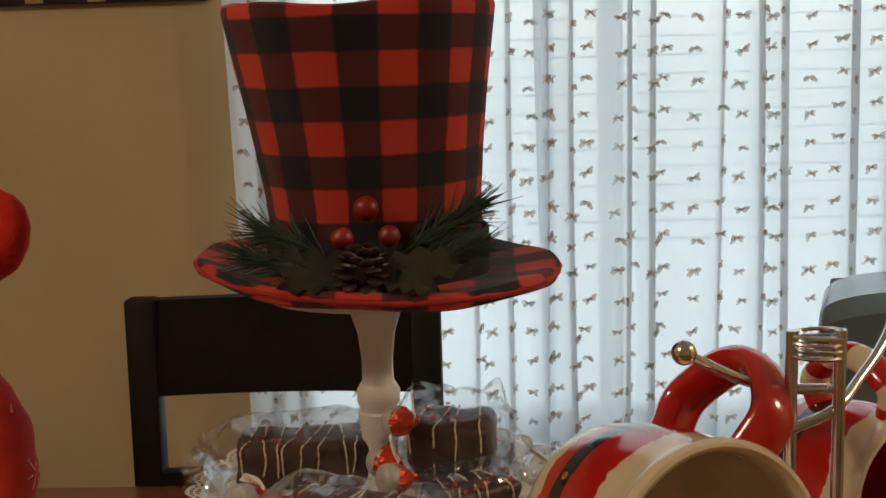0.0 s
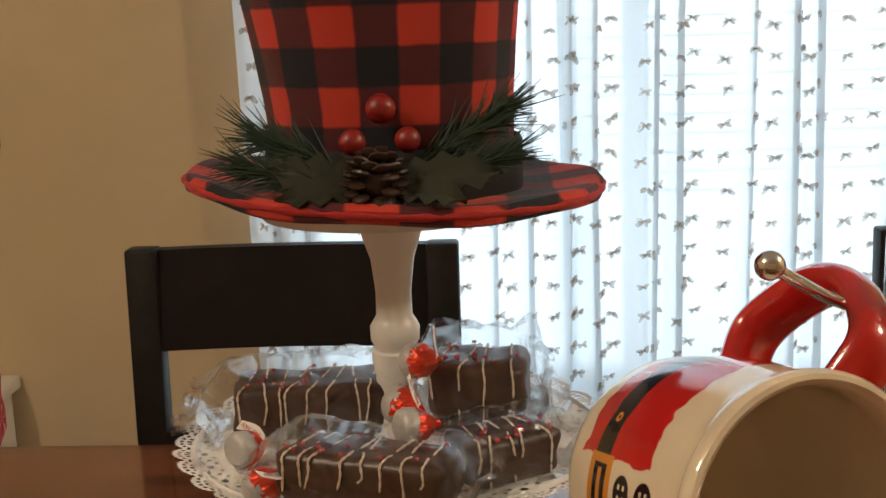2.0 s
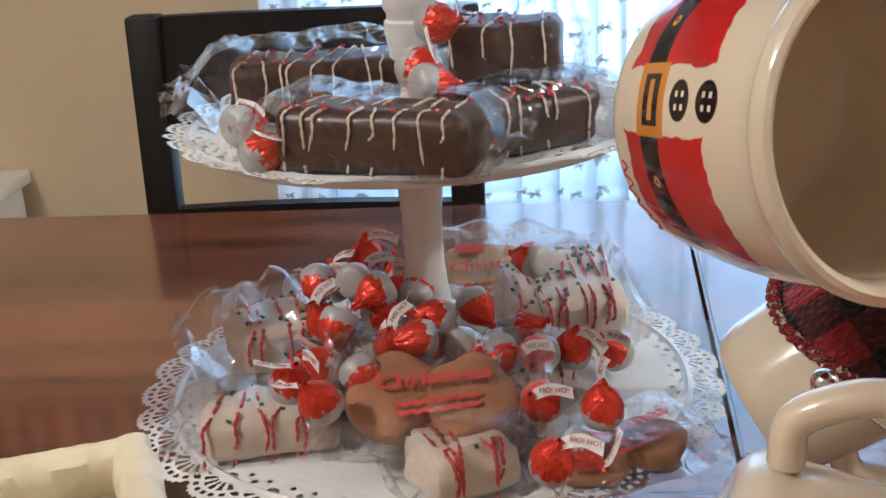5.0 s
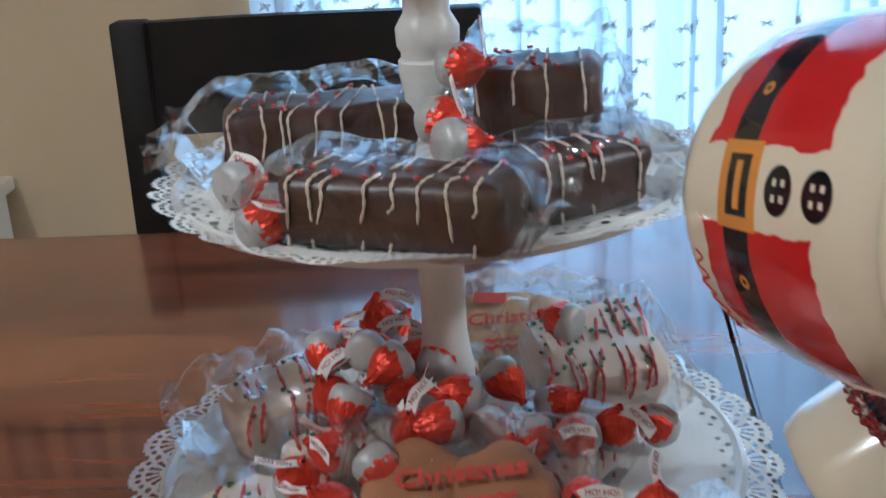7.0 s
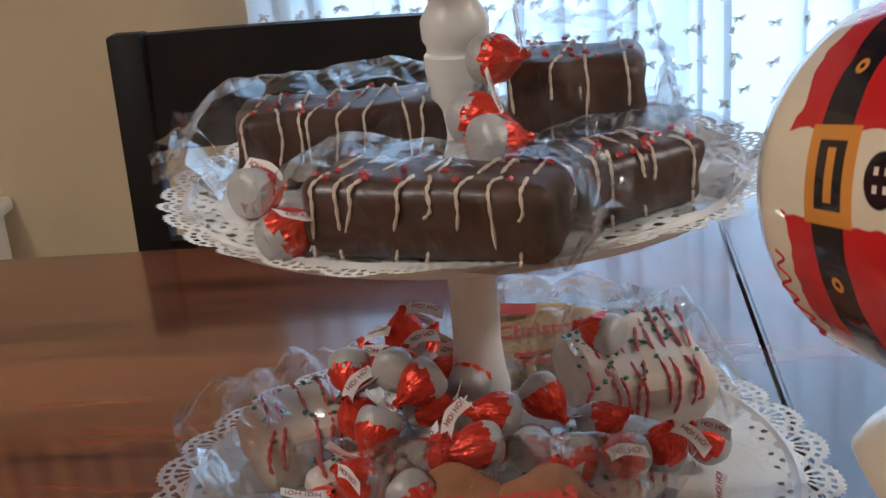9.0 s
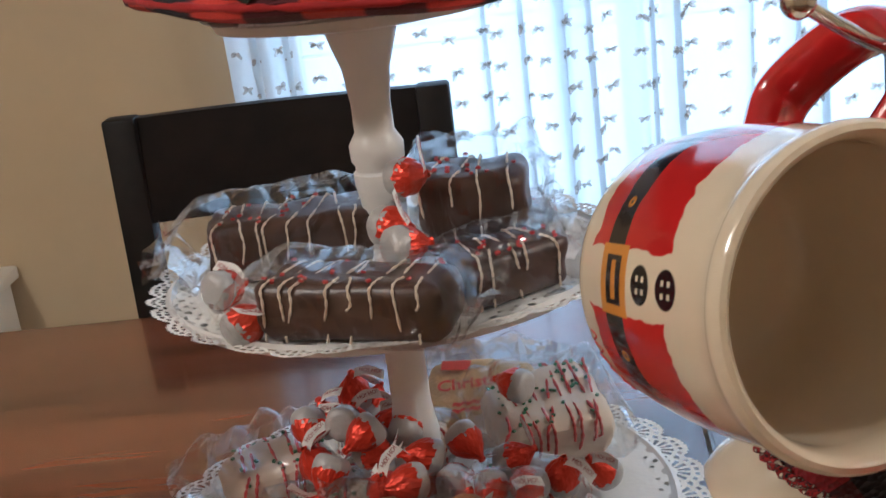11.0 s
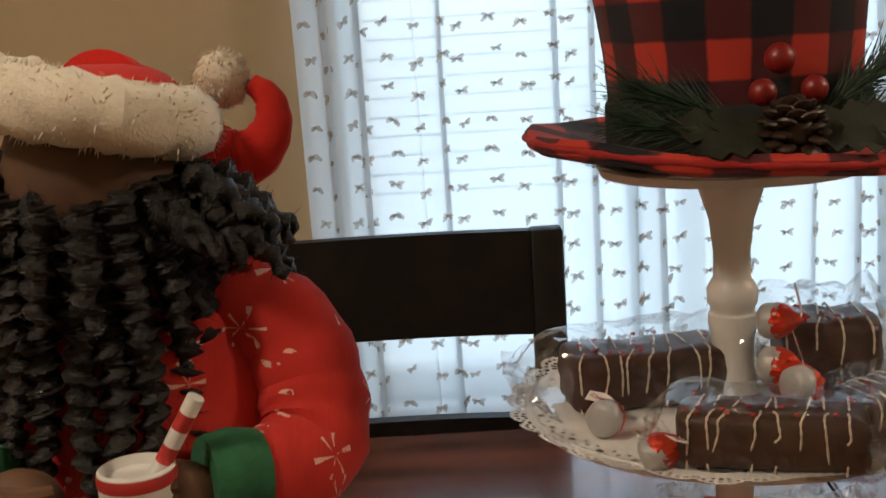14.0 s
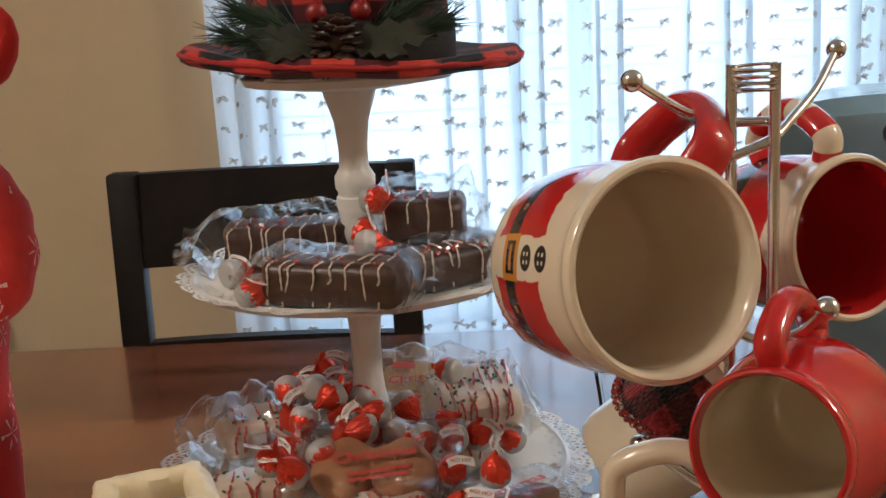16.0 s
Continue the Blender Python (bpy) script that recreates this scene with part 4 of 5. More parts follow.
def text_mesh(words, size, mat, depth=0.0001, weight=0.0):
    data = bpy.data.curves.new("text", "FONT")
    data.body, data.size, data.extrude = words, size, depth
    data.offset = size * weight
    data.align_x, data.align_y, data.resolution_u = "CENTER", "CENTER", 2
    tmp = new("text", data)
    me = bpy.data.meshes.new_from_object(tmp.evaluated_get(bpy.context.evaluated_depsgraph_get()))
    bpy.data.objects.remove(tmp)
    me.materials.clear()
    me.materials.append(mat)
    return me


def wrapped(name, m, kind, size, label, seed, bars=0, top=0.0, wrap=True, fin=0.018, slack=0.004, category="wrapped cake", group="wrapped sweets", green=0, lines=7, lift=0.0):
    """A snack cake with icing, inside a clear wrapper."""
    rnd = random.Random(seed)
    sx, sy, sz = size
    w = thing(name, m, label, category, group)
    bm = bmesh.new()
    rough_box(bm, sx, sy, sz, r=sz * 0.46 if kind == "oat" else min(0.010, sz * 0.36) if kind == "white" else min(0.007, sz * 0.24), lump=0.0042 if kind == "white" else 0.0030, seed=seed, top=top)
    if kind == "ginger":                  # two rounded cookies lie side by side in one wrapper
        bm.free()
        for e in (-1, 1):
            bm = bmesh.new()
            ball(bm, (0, 0, 0), 1.0, 28, 18)
            for v in bm.verts:
                c = v.co
                lobe = 1 + 0.06 * math.cos(4 * math.atan2(c.y, c.x) + e)
                k = 0.10 * noise.noise(c * 1.6 + Vector((seed, e, 0))) + 0.03 * noise.noise(c * 7)
                v.co = Vector((e * sx * 0.23 + c.x * sx * 0.29 * (lobe + k), c.y * sy * 0.50 * (lobe + k), (sz + top) * (0.5 + 0.5 * math.copysign(abs(c.z) ** 0.6, c.z) * (1 + k))))
            part("cookie", bm, ginger, w)
        bm = None
    else:
        part("cake", bm, {"choc": choc, "white": icing_white, "oat": sponge}[kind], w)
    if kind in ("choc", "white"):
        bm = bmesh.new()
        drizzle(bm, sx, sy, sz, lines, rnd, 0.0010 if kind == "white" else 0.0007, top)
        part("icing", bm, icing_red if kind == "white" else icing_white, w, "drizzled icing lines")
        bm = bmesh.new()
        sprinkles(bm, sx, sy, sz, green or 16, rnd, top)
        part("sprinkles", bm, sugar_green if kind == "white" else icing_red, w, "small sugar sprinkles", kind="stuff")
    if wrap:
        bm = bmesh.new()
        pillow(bm, sx + 0.004, sy + 0.005, sz + top + 0.004, seed, fin, slack, lift)
        wr = part("wrapper", bm, film, w, "clear crinkled cellophane", smooth=False)
        wr.visible_shadow = False
        if bars:                          # the wrapper's print: a plain banner, one word and a wavy rule
            zt = sz + top + 0.0082
            if kind == "oat":
                bm = bmesh.new()
                box(bm, (-sx * 0.34, sy * 0.22, zt - 0.0066), (-sx * 0.08, sy * 0.36, zt - 0.0064))
                part("printed_banner", bm, print_red, w, "plain red printed banner")
            word = new("printed_word", WORD)
            word.parent = w
            word.matrix_local = pose(0.002, 0.001, zt - 0.0048, -3, 0, 10)
            for row in (0.0, 0.0050):
                bm = bmesh.new()
                vs = []
                for k in range(24):
                    u = k / 23
                    x, y = sx * (-0.18 + 0.5 * u), -sy * 0.30 - row + 0.10 * sx * u + 0.0009 * math.sin(u * 40)
                    vs.append((bm.verts.new((x, y - 0.0013, zt - 0.0068 - row * 0.2)), bm.verts.new((x, y + 0.0013, zt - 0.0062 - row * 0.2))))
                for (a, b), (c, d) in zip(vs, vs[1:]):
                    bm.faces.new((a, c, d, b))
                part("printed_bar", bm, print_red, w, "red printed bar")
    return w


def base_pose(cx, cy, z, yaw, tilt=0, roll=0):
    return pose(cx, cy, z, tilt, roll, yaw)


WORD = text_mesh("Christmas", 0.0140, print_red, weight=0.025)
MID = P_MID + 0.0046
yaw_f = math.degrees(math.atan2(-0.123 + 0.100, 0.023 + 0.055))
wrapped("wrapped_brownie", base_pose(-0.0065, -0.1020, MID, yaw_f), "choc", (0.093, 0.039, 0.0290), "chocolate snack cake with white icing drizzle in clear wrap", 11, fin=0.016, lines=8)
wrapped("wrapped_brownie", base_pose(0.062, -0.068, MID, 33), "choc", (0.056, 0.036, 0.026), "chocolate snack cake with white icing drizzle in clear wrap", 12, fin=0.02, lines=5)
wrapped("wrapped_brownie", base_pose(-0.052, 0.008, MID, 6, 2), "choc", (0.094, 0.046, 0.0335), "chocolate snack cake with white icing drizzle in clear wrap", 13, fin=0.032, slack=0.008, lines=8)
wrapped("wrapped_brownie", base_pose(0.056, 0.016, MID, -6), "choc", (0.066, 0.050, 0.0165), "chocolate snack cake in clear wrap under another one", 15, fin=0.012, lines=5)
wrapped("wrapped_brownie", base_pose(0.050, -0.012, MID + 0.0180, -5, 3), "choc", (0.056, 0.044, 0.034), "dark chocolate snack cake in loose clear wrap", 14, fin=0.012, slack=0.010, lines=4)

LOW = P_LOW + 0.0050
wrapped("wrapped_cake", base_pose(-0.078, -0.080, LOW, 12), "white", (0.070, 0.040, 0.020), "white iced snack cake with red stripes in clear wrap", 21, top=0.004, fin=0.018, lines=6, green=10)
wrapped("wrapped_cake", base_pose(0.024, -0.124, LOW, 28), "white", (0.048, 0.040, 0.024), "white iced snack cake with red stripes in clear wrap", 22, top=0.003, fin=0.012, lines=6, green=8)
wrapped("wrapped_cake", base_pose(0.076, 0.056, LOW + 0.008, 14, 15), "white", (0.072, 0.062, 0.032), "white iced snack cake with red stripes and green sprinkles", 23, top=0.003, fin=0.012, slack=0.005, lines=9, green=60)
wrapped("wrapped_cake", base_pose(-0.086, 0.012, LOW + 0.005, 30, 11), "white", (0.066, 0.046, 0.030), "white iced snack cake with red stripes in clear wrap", 24, top=0.003, fin=0.026, slack=0.010, lines=6, green=30)
wrapped("wrapped_cookie", base_pose(0.009, -0.092, LOW + 0.0215, -4, 20), "ginger", (0.082, 0.054, 0.016), "brown gingerbread cookie in clear wrap with red print", 25, top=0.006, bars=3, fin=0.016, slack=0.006, category="wrapped cookie", lift=0.004)
wrapped("wrapped_cookie", base_pose(0.100, -0.108, LOW, 28, 0), "ginger", (0.070, 0.038, 0.014), "brown gingerbread cookie in clear wrap with red print", 26, top=0.003, bars=2, fin=0.012, slack=0.004, category="wrapped cookie")
wrapped("wrapped_cookie", base_pose(0.035, 0.118, LOW, -10, 24), "oat", (0.078, 0.060, 0.020), "pale oat cookie in clear wrap with red print", 27, top=0.006, bars=3, fin=0.02, slack=0.008, category="wrapped cookie")
wrapped("wrapped_cake", base_pose(-0.02, 0.02, LOW, 80), "white", (0.090, 0.055, 0.026), "white iced snack cake buried under the chocolates", 28, top=0.0, fin=0.01, lines=5)
wrapped("wrapped_cake", base_pose(0.045, -0.045, LOW, 60), "white", (0.080, 0.05, 0.026), "white iced snack cake buried under the chocolates", 29, top=0.0, fin=0.01, lines=5)
wrapped("wrapped_cake", base_pose(-0.055, -0.035, LOW, 20), "white", (0.05, 0.04, 0.026), "white iced snack cake buried under the chocolates", 30, top=0.0, fin=0.01, lines=5)


# foil chocolates with paper flags
KISS = 0.89


def kiss_meshes():
    out = {}
    R = 0.0115

    def torn(a):                          # the uneven line where the red foil ends
        return 0.0022 * math.sin(a + 0.6) + 0.0009 * math.sin(3 * a) + 0.0006 * math.sin(11 * a)

    bm = bmesh.new()
    lathe(bm, [(0, -0.0050), (R * 0.5, -0.0049), (R * 0.78, -0.0042), (R * 0.94, -0.0024), (R * 1.0, 0.0002), (R * 0.99, 0.0032), (R * 0.955, 0.0058), (R * 0.90, 0.0076)], 32,
          wobble=lambda r, z, a, i: (r * (1 + 0.02 * math.sin(5 * a + i)), z + (torn(a) * 0.9 if i > 5 else 0)))
    out["base"] = (bm, foil_white)
    bm = bmesh.new()
    lathe(bm, [(R * 0.995, 0.0046), (R * 0.965, 0.0072), (R * 0.89, 0.0100), (R * 0.76, 0.0128), (R * 0.59, 0.0154), (R * 0.41, 0.0177), (R * 0.26, 0.0197), (R * 0.17, 0.0214), (R * 0.20, 0.0230), (R * 0.10, 0.0240)], 40,
          wobble=lambda r, z, a, i: (r * (1 + 0.030 * math.sin(9 * a + i * 0.9) + 0.025 * math.sin(17 * a - i) + (0.22 * math.sin(3 * a + i) if i > 6 else 0)), z + (torn(a) if i == 0 else 0.0005 * math.sin(7 * a + i))))
    out["foil"] = (bm, foil_red)
    bm = bmesh.new()
    L, W = 0.0225, 0.0028
    pts = spline([(0.001, 0, 0.0205), (0.004, 0.001, 0.0222), (0.012, 0.003, 0.0222), (L, 0.001, 0.0195)], 4)
    vs = [[bm.verts.new(Vector(p) + Vector((0, s * W, s * 0.0018)) + Vector((0, 0, h))) for s in (-1, 1) for h in (0, 0.00025)] for p in pts]
    for p, q in zip(vs, vs[1:]):
        for a, b in ((0, 1), (1, 3), (3, 2), (2, 0)):
            bm.faces.new((p[a], q[a], q[b], p[b]))
    bm.faces.new((vs[-1][0], vs[-1][2], vs[-1][3], vs[-1][1]))
    out["paper_flag"] = (bm, paper_white)
    for made, _ in out.values():
        bmesh.ops.scale(made, vec=(KISS, KISS, KISS), verts=made.verts[:])
    return out


ink = plain("flag_ink", (0.35, 0.05, 0.05), 0.7, vary=0.1, scale=200).m


HO = text_mesh("HO! HO!", 0.0041, ink)
kiss_proto = thing("foil_chocolate", (0, 0, 0), "red and white foil-wrapped chocolate drop with a paper flag", "chocolate", "foil chocolates")
for nm, (bm, mt) in kiss_meshes().items():
    ob = part(nm, bm, mt, kiss_proto)
    if nm == "paper_flag":
        wtext = new("flag_lettering", HO)
        wtext.parent = ob
        wtext.matrix_local = Matrix.Scale(KISS, 4) @ pose(0.0130, 0.0022, 0.0227, 26, 6, 0)
        wb = new("flag_lettering", HO)
        wb.parent = ob
        wb.matrix_local = Matrix.Scale(KISS, 4) @ pose(0.0130, 0.0026, 0.0209, 180 + 26, 6, 0)


def tip_pose(p, d, spin):
    d = Vector((d[0], -d[2], d[1])).normalized()
    q = d.to_track_quat("Z", "Y").to_matrix().to_4x4()
    return Matrix.Translation(Vector(p)) @ q @ pose(0, 0, 0, 0, 0, spin)


KISSES = [  # place, the way its tip points (right, up, near), spin
    ((-0.0613, 0.001, 0.9347), (0.1, -0.5, 0.8), 40), ((-0.0386, -0.0176, 0.9384), (0.15, -0.2, -1), 10), ((-0.0368, 0.0307, 0.9300), (0, 1, 0.15), -10),
    ((-0.0219, -0.0208, 0.936), (-0.7, -0.35, 0.5), 200), ((-0.0429, -0.0433, 0.9277), (-0.3, -0.7, 0.45), 120), ((-0.0136, -0.057, 0.9143), (0, 0.8, 0.55), 60),
    ((0.0045, -0.0616, 0.9227), (-0.85, 0.1, 0.4), 170), ((0.0225, -0.0527, 0.9135), (0.1, -0.15, -1), 0), ((0.0263, -0.0165, 0.9246), (0.55, -0.45, 0.6), -30),
    ((0.041, -0.048, 0.9111), (0.05, -0.55, 0.8), 90), ((0.0652, -0.0487, 0.9066), (-0.55, 0.35, 0.6), 20), ((0.0807, -0.0371, 0.9003), (0.1, 0.9, 0.35), -60),
    ((0.0640, 0.0180, 0.9345), (-0.75, 0.05, -0.6), 180), ((0.1082, -0.002, 0.8830), (-0.5, 0.75, 0.35), 10), ((0.0131, -0.039, 0.9236), (-0.7, 0.2, 0.1), 190),
    ((-0.062, -0.098, 0.9140), (0.3, 0.75, 0.45), 150), ((-0.030, -0.083, 0.9160), (0.6, -0.45, 0.55), 30), ((-0.040, -0.122, 0.9150), (-0.4, 0.75, 0.4), 190),
    ((0.0910, -0.120, 0.9080), (0, 0.95, 0.3), 80), ((0.064, -0.104, 0.9060), (-0.3, 0.55, 0.7), 10), ((0.066, -0.158, 0.9020), (0.15, 0.8, 0.45), -20),
    ((0.075, -0.126, 0.8950), (0.6, -0.3, 0.3), 70), ((-0.028, -0.016, 0.9190), (0.7, 0.2, 0.4), 20), ((0.002, -0.035, 0.9060), (0.4, 0.5, 0.3), 110),
    ((-0.005, -0.012, 0.9250), (0.2, 0.4, -0.6), 0), ((-0.048, -0.062, 0.9060), (-0.5, 0.5, 0.3), 0), ((0.050, -0.020, 0.9060), (0.6, 0.3, 0.1), 45),
    ((-0.055, -0.018, 0.9120), (-0.2, 0.6, 0.3), 80), ((0.028, -0.072, 0.9020), (0.2, 0.9, 0.1), 15), ((-0.020, 0.010, 0.9160), (0.5, 0.6, -0.3), 20),
    ((-0.030, 0.034, 0.9180), (0.3, 0.6, -0.4), 50), ((-0.050, 0.022, 0.9170), (-0.3, 0.6, -0.2), 90), ((-0.038, 0.008, 0.9230), (0.1, 0.5, 0.2), 10),
    ((-0.085, -0.056, 1.0375), (0.55, -0.1, -0.8), 20), ((-0.0665, -0.0985, 1.0315), (0.8, 0.5, 0.2), 150),
    ((0.0125, -0.030, 1.0800), (0.75, 0.15, 0.6), 80), ((0.0050, -0.060, 1.0635), (0.7, 0.1, 0.65), 100), ((0.0115, -0.085, 1.0600), (0.75, -0.1, -0.5), -20),
]
for k, (p, d, spin) in enumerate(KISSES):
    if k == 0:
        kiss_proto.matrix_world = tip_pose(p, d, spin)
    else:
        copy_thing(kiss_proto, tip_pose(p, d, spin))

# ---------------------------------------------------------------- the hat's trim
HAT = hat.matrix_world.inverted()
needle = plain("pine_needle", (0.018, 0.042, 0.020), 0.6, vary=0.4, scale=200, bump=0).m
holly = plain("cloth_leaf", (0.018, 0.019, 0.008), 0.8, vary=0.25, scale=60, bump=0.4, size=300).m
berry_red = plain("berry_red", (0.22, 0.008, 0.007), 0.42, vary=0.15, scale=40, **{"Coat Weight": 0.12, "Coat Roughness": 0.2}).m
cone_mat = plain("cone_scale", (0.035, 0.018, 0.011), 0.4, vary=0.35, scale=80, bump=0.3).m
rnd = random.Random(5)


def spray(root, tip, n, spread, length, name="pine_spray"):
    """Needles along a twig."""
    bm = bmesh.new()
    root, tip = Vector(root), Vector(tip)
    tube(bm, [root, (root + tip) / 2 + Vector((0, -0.003, 0.003)), tip], 0.0009, 6)
    axis = (tip - root).normalized()
    for k in range(n):
        t = rnd.random() ** 0.8
        p = root.lerp(tip, t)
        d = (axis * rnd.uniform(0.5, 1.3) + Vector((rnd.uniform(-1, 1), rnd.uniform(-0.8, 0.25), rnd.uniform(-0.8, 1))) * spread).normalized()
        L = length * rnd.uniform(0.6, 1.15)
        bend = Vector((0, -0.05, rnd.uniform(-0.25, 0.15))) * L
        tube(bm, [p, p + d * L * 0.5 + bend * 0.3, p + d * L + bend], [0.00042, 0.00036, 0.00012], 4, cap=False)
    return part(name, bm, needle, hat, "dark green pine needles")


def hl(x, y, z):
    return HAT @ Vector((x, y, z))


spray(hl(0.020, -0.088, 1.196), hl(0.066, -0.062, 1.222), 300, 0.42, 0.030)
spray(hl(0.024, -0.094, 1.190), hl(0.066, -0.074, 1.200), 170, 0.36, 0.026)
spray(hl(-0.012, -0.09, 1.196), hl(-0.058, -0.066, 1.212), 270, 0.42, 0.029)
spray(hl(-0.014, -0.096, 1.188), hl(-0.064, -0.078, 1.198), 200, 0.36, 0.027)


def leaf(root, tip, width, up, name="leaf"):
    """A holly-shaped cloth leaf with points and a folded rib."""
    root, tip, up = Vector(root), Vector(tip), Vector(up)
    d = tip - root
    side = d.cross(up).normalized()
    prof = [(0, 0.06), (0.12, 0.42), (0.25, 0.95), (0.36, 0.55), (0.5, 1.0), (0.62, 0.55), (0.74, 0.85), (0.86, 0.32), (1.0, 0.0)]
    bm = bmesh.new()
    rows = []
    for t, w in prof:
        c = root + d * t + up * 0.004 * math.sin(t * 3.1)
        rows.append([bm.verts.new(c + side * width * w * s + up * (0.003 * abs(s) - 0.0004)) for s in (-1, -0.5, 0, 0.5, 1)])
    for p, q in zip(rows, rows[1:]):
        for k in range(4):
            bm.faces.new((p[k], p[k + 1], q[k + 1], q[k]))
    bmesh.ops.remove_doubles(bm, verts=bm.verts, dist=1e-6)
    bmesh.ops.solidify(bm, geom=bm.faces[:], thickness=0.0006)
    return part(name, bm, holly, hat, "dark olive cloth leaf")


leaf(hl(0.012, -0.102, 1.190), hl(0.066, -0.088, 1.194), 0.014, (0, -0.75, 0.65))
leaf(hl(0.000, -0.104, 1.188), hl(-0.046, -0.106, 1.184), 0.012, (0, -0.6, 0.8))
leaf(hl(0.014, -0.106, 1.188), hl(0.048, -0.112, 1.183), 0.012, (0.1, -0.6, 0.8))
leaf(hl(-0.002, -0.098, 1.190), hl(-0.054, -0.084, 1.197), 0.012, (0, -0.8, 0.5))
for p, r in (((0.005, -0.080, 1.227), 0.0078), ((-0.008, -0.096, 1.212), 0.0068), ((0.019, -0.090, 1.212), 0.0066)):
    bm = bmesh.new()
    ball(bm, hl(*p), r, 24, 16)
    bm2 = part("berry", bm, berry_red, hat, "shiny red berry")
bm = bmesh.new()
cc = hl(0.004, -0.106, 1.193)
for ring in range(6):
    zr = -0.5 + ring / 5
    rr = 0.0135 * math.sqrt(max(0.05, 1 - (zr * 1.55) ** 2))
    for k in range(9):
        a = 2 * math.pi * (k + 0.5 * (ring % 2)) / 9
        dvec = Vector((math.cos(a), -0.5 - zr, math.sin(a))).normalized()
        m = Matrix.Translation(Vector(cc) + Vector((rr * math.cos(a), -zr * 0.020, rr * math.sin(a) * 1.1))) @ dvec.to_track_quat("Y", "Z").to_matrix().to_4x4()
        made = bmesh.ops.create_uvsphere(bm, u_segments=8, v_segments=5, radius=0.0052)["verts"]
        for v in made:
            v.co = m @ Vector((v.co.x, v.co.y * 0.8, v.co.z * 0.36))
ball(bm, cc, 0.0105, 10, 8, (1, 0.8, 1.1))
part("pine_cone", bm, cone_mat, hat, "small dark glossy pine cone")

# ---------------------------------------------------------------- the cloth doll
felt_red = Mat("doll_felt", (0.62, 0.020, 0.010), 0.95, **{"Sheen Weight": 0.04})
co = felt_red.coords()
felt_red.bump(felt_red.noise(co, 500, 3), 0.5, 0.001)
felt_red = felt_red.m
knit_red = Mat("doll_knit", (0.47, 0.018, 0.014), 0.95, **{"Sheen Weight": 0.03})
co = knit_red.coords()
vor = knit_red.n.new("ShaderNodeTexVoronoi")
knit_red.put(vor, "Vector", knit_red.scaled(co, 34))
vor.inputs["Scale"].default_value = 1.0
rel = knit_red.node("ShaderNodeVectorMath", 0, (("operation", "SUBTRACT"),), i0=knit_red.scaled(co, 34), i1=vor.outputs["Position"])
rs = knit_red.n.new("ShaderNodeSeparateXYZ")
knit_red.l.new(rel, rs.inputs[0])
star = knit_red.math("ABSOLUTE", knit_red.math("SINE", knit_red.math("MULTIPLY", knit_red.math("ARCTAN2", rs.outputs[2], knit_red.math("ADD", rs.outputs[0], rs.outputs[1])), 3.0)))
arms_ = knit_red.math("MULTIPLY", knit_red.math("LESS_THAN", star, 0.30), knit_red.math("LESS_THAN", vor.outputs["Distance"], 0.40))
patch = knit_red.math("GREATER_THAN", knit_red.noise(co, 240, 2), 0.44)
knit_red.set(**{"Base Color": knit_red.mix(knit_red.math("MULTIPLY", arms_, patch), knit_red.ramp(knit_red.noise(co, 25), (0.3, (0.44, 0.018, 0.012)), (0.7, (0.58, 0.028, 0.017))), (0.72, 0.45, 0.38))})
knit_red.bump(knit_red.node("ShaderNodeTexWave", 0, (), Vector=co, Scale=260.0, Distortion=4.0), 0.2, 0.0006)
knit_red = knit_red.m
fur = plain("doll_fur", (0.82, 0.74, 0.6), 0.95, vary=0.08, scale=60, bump=0.5, size=500, dist=0.0015).m
curl_black = Mat("curl_black", (0.012, 0.0075, 0.005), 0.5)
co = curl_black.coords()
strand = curl_black.noise(curl_black.scaled(co, (260, 260, 1500), (0.5, 0.35, 0)), 1.0, 3)
curl_black.set(**{"Base Color": curl_black.ramp(strand, (0.35, (0.003, 0.002, 0.0016)), (0.62, (0.012, 0.0075, 0.005)), (0.8, (0.06, 0.035, 0.018)))})
curl_black.bump(strand, 0.9, 0.0012)
curl_black = curl_black.m
cuff_green = plain("cuff_green", (0.02, 0.11, 0.045), 0.9, vary=0.2, scale=90, bump=0.6, size=600).m
hand_brown = plain("doll_brown", (0.13, 0.065, 0.035), 0.6, vary=0.15, scale=30).m
doll_mats = [knit_red, felt_red, fur, curl_black, cuff_green, hand_brown, stand_white, icing_red]

doll_bm = bmesh.new()


def add(index, fn):
    before = set(doll_bm.faces)
    fn()
    for f in doll_bm.faces:
        if f not in before:
            f.material_index = index


DX, DY, HEAD = -0.335, -0.055, 0.012      # HEAD lifts the head, its hair and hat
rnd = random.Random(9)
# trousers and body
for s in (-1, 1):
    add(0, lambda: tube(doll_bm, [(DX + s * 0.042, DY, TABLE + 0.022), (DX + s * 0.044, DY, 0.83), (DX + s * 0.045, DY, 0.91), (DX + s * 0.038, DY, 0.965)], [0.030, 0.037, 0.041, 0.046], 24))
    add(3, lambda: ball(doll_bm, (DX + s * 0.044, DY - 0.02, TABLE + 0.0165), 0.028, 20, 12, (1, 1.6, 0.6)))
add(0, lambda: lathe(doll_bm, [(0, 0.94), (0.06, 0.945), (0.082, 0.965), (0.088, 1.0), (0.085, 1.04), (0.078, 1.08), (0.064, 1.115), (0.04, 1.135), (0, 1.14)], 40, Matrix.Translation((DX, DY, 0)) @ Matrix.Diagonal((1, 0.78, 1, 1))))
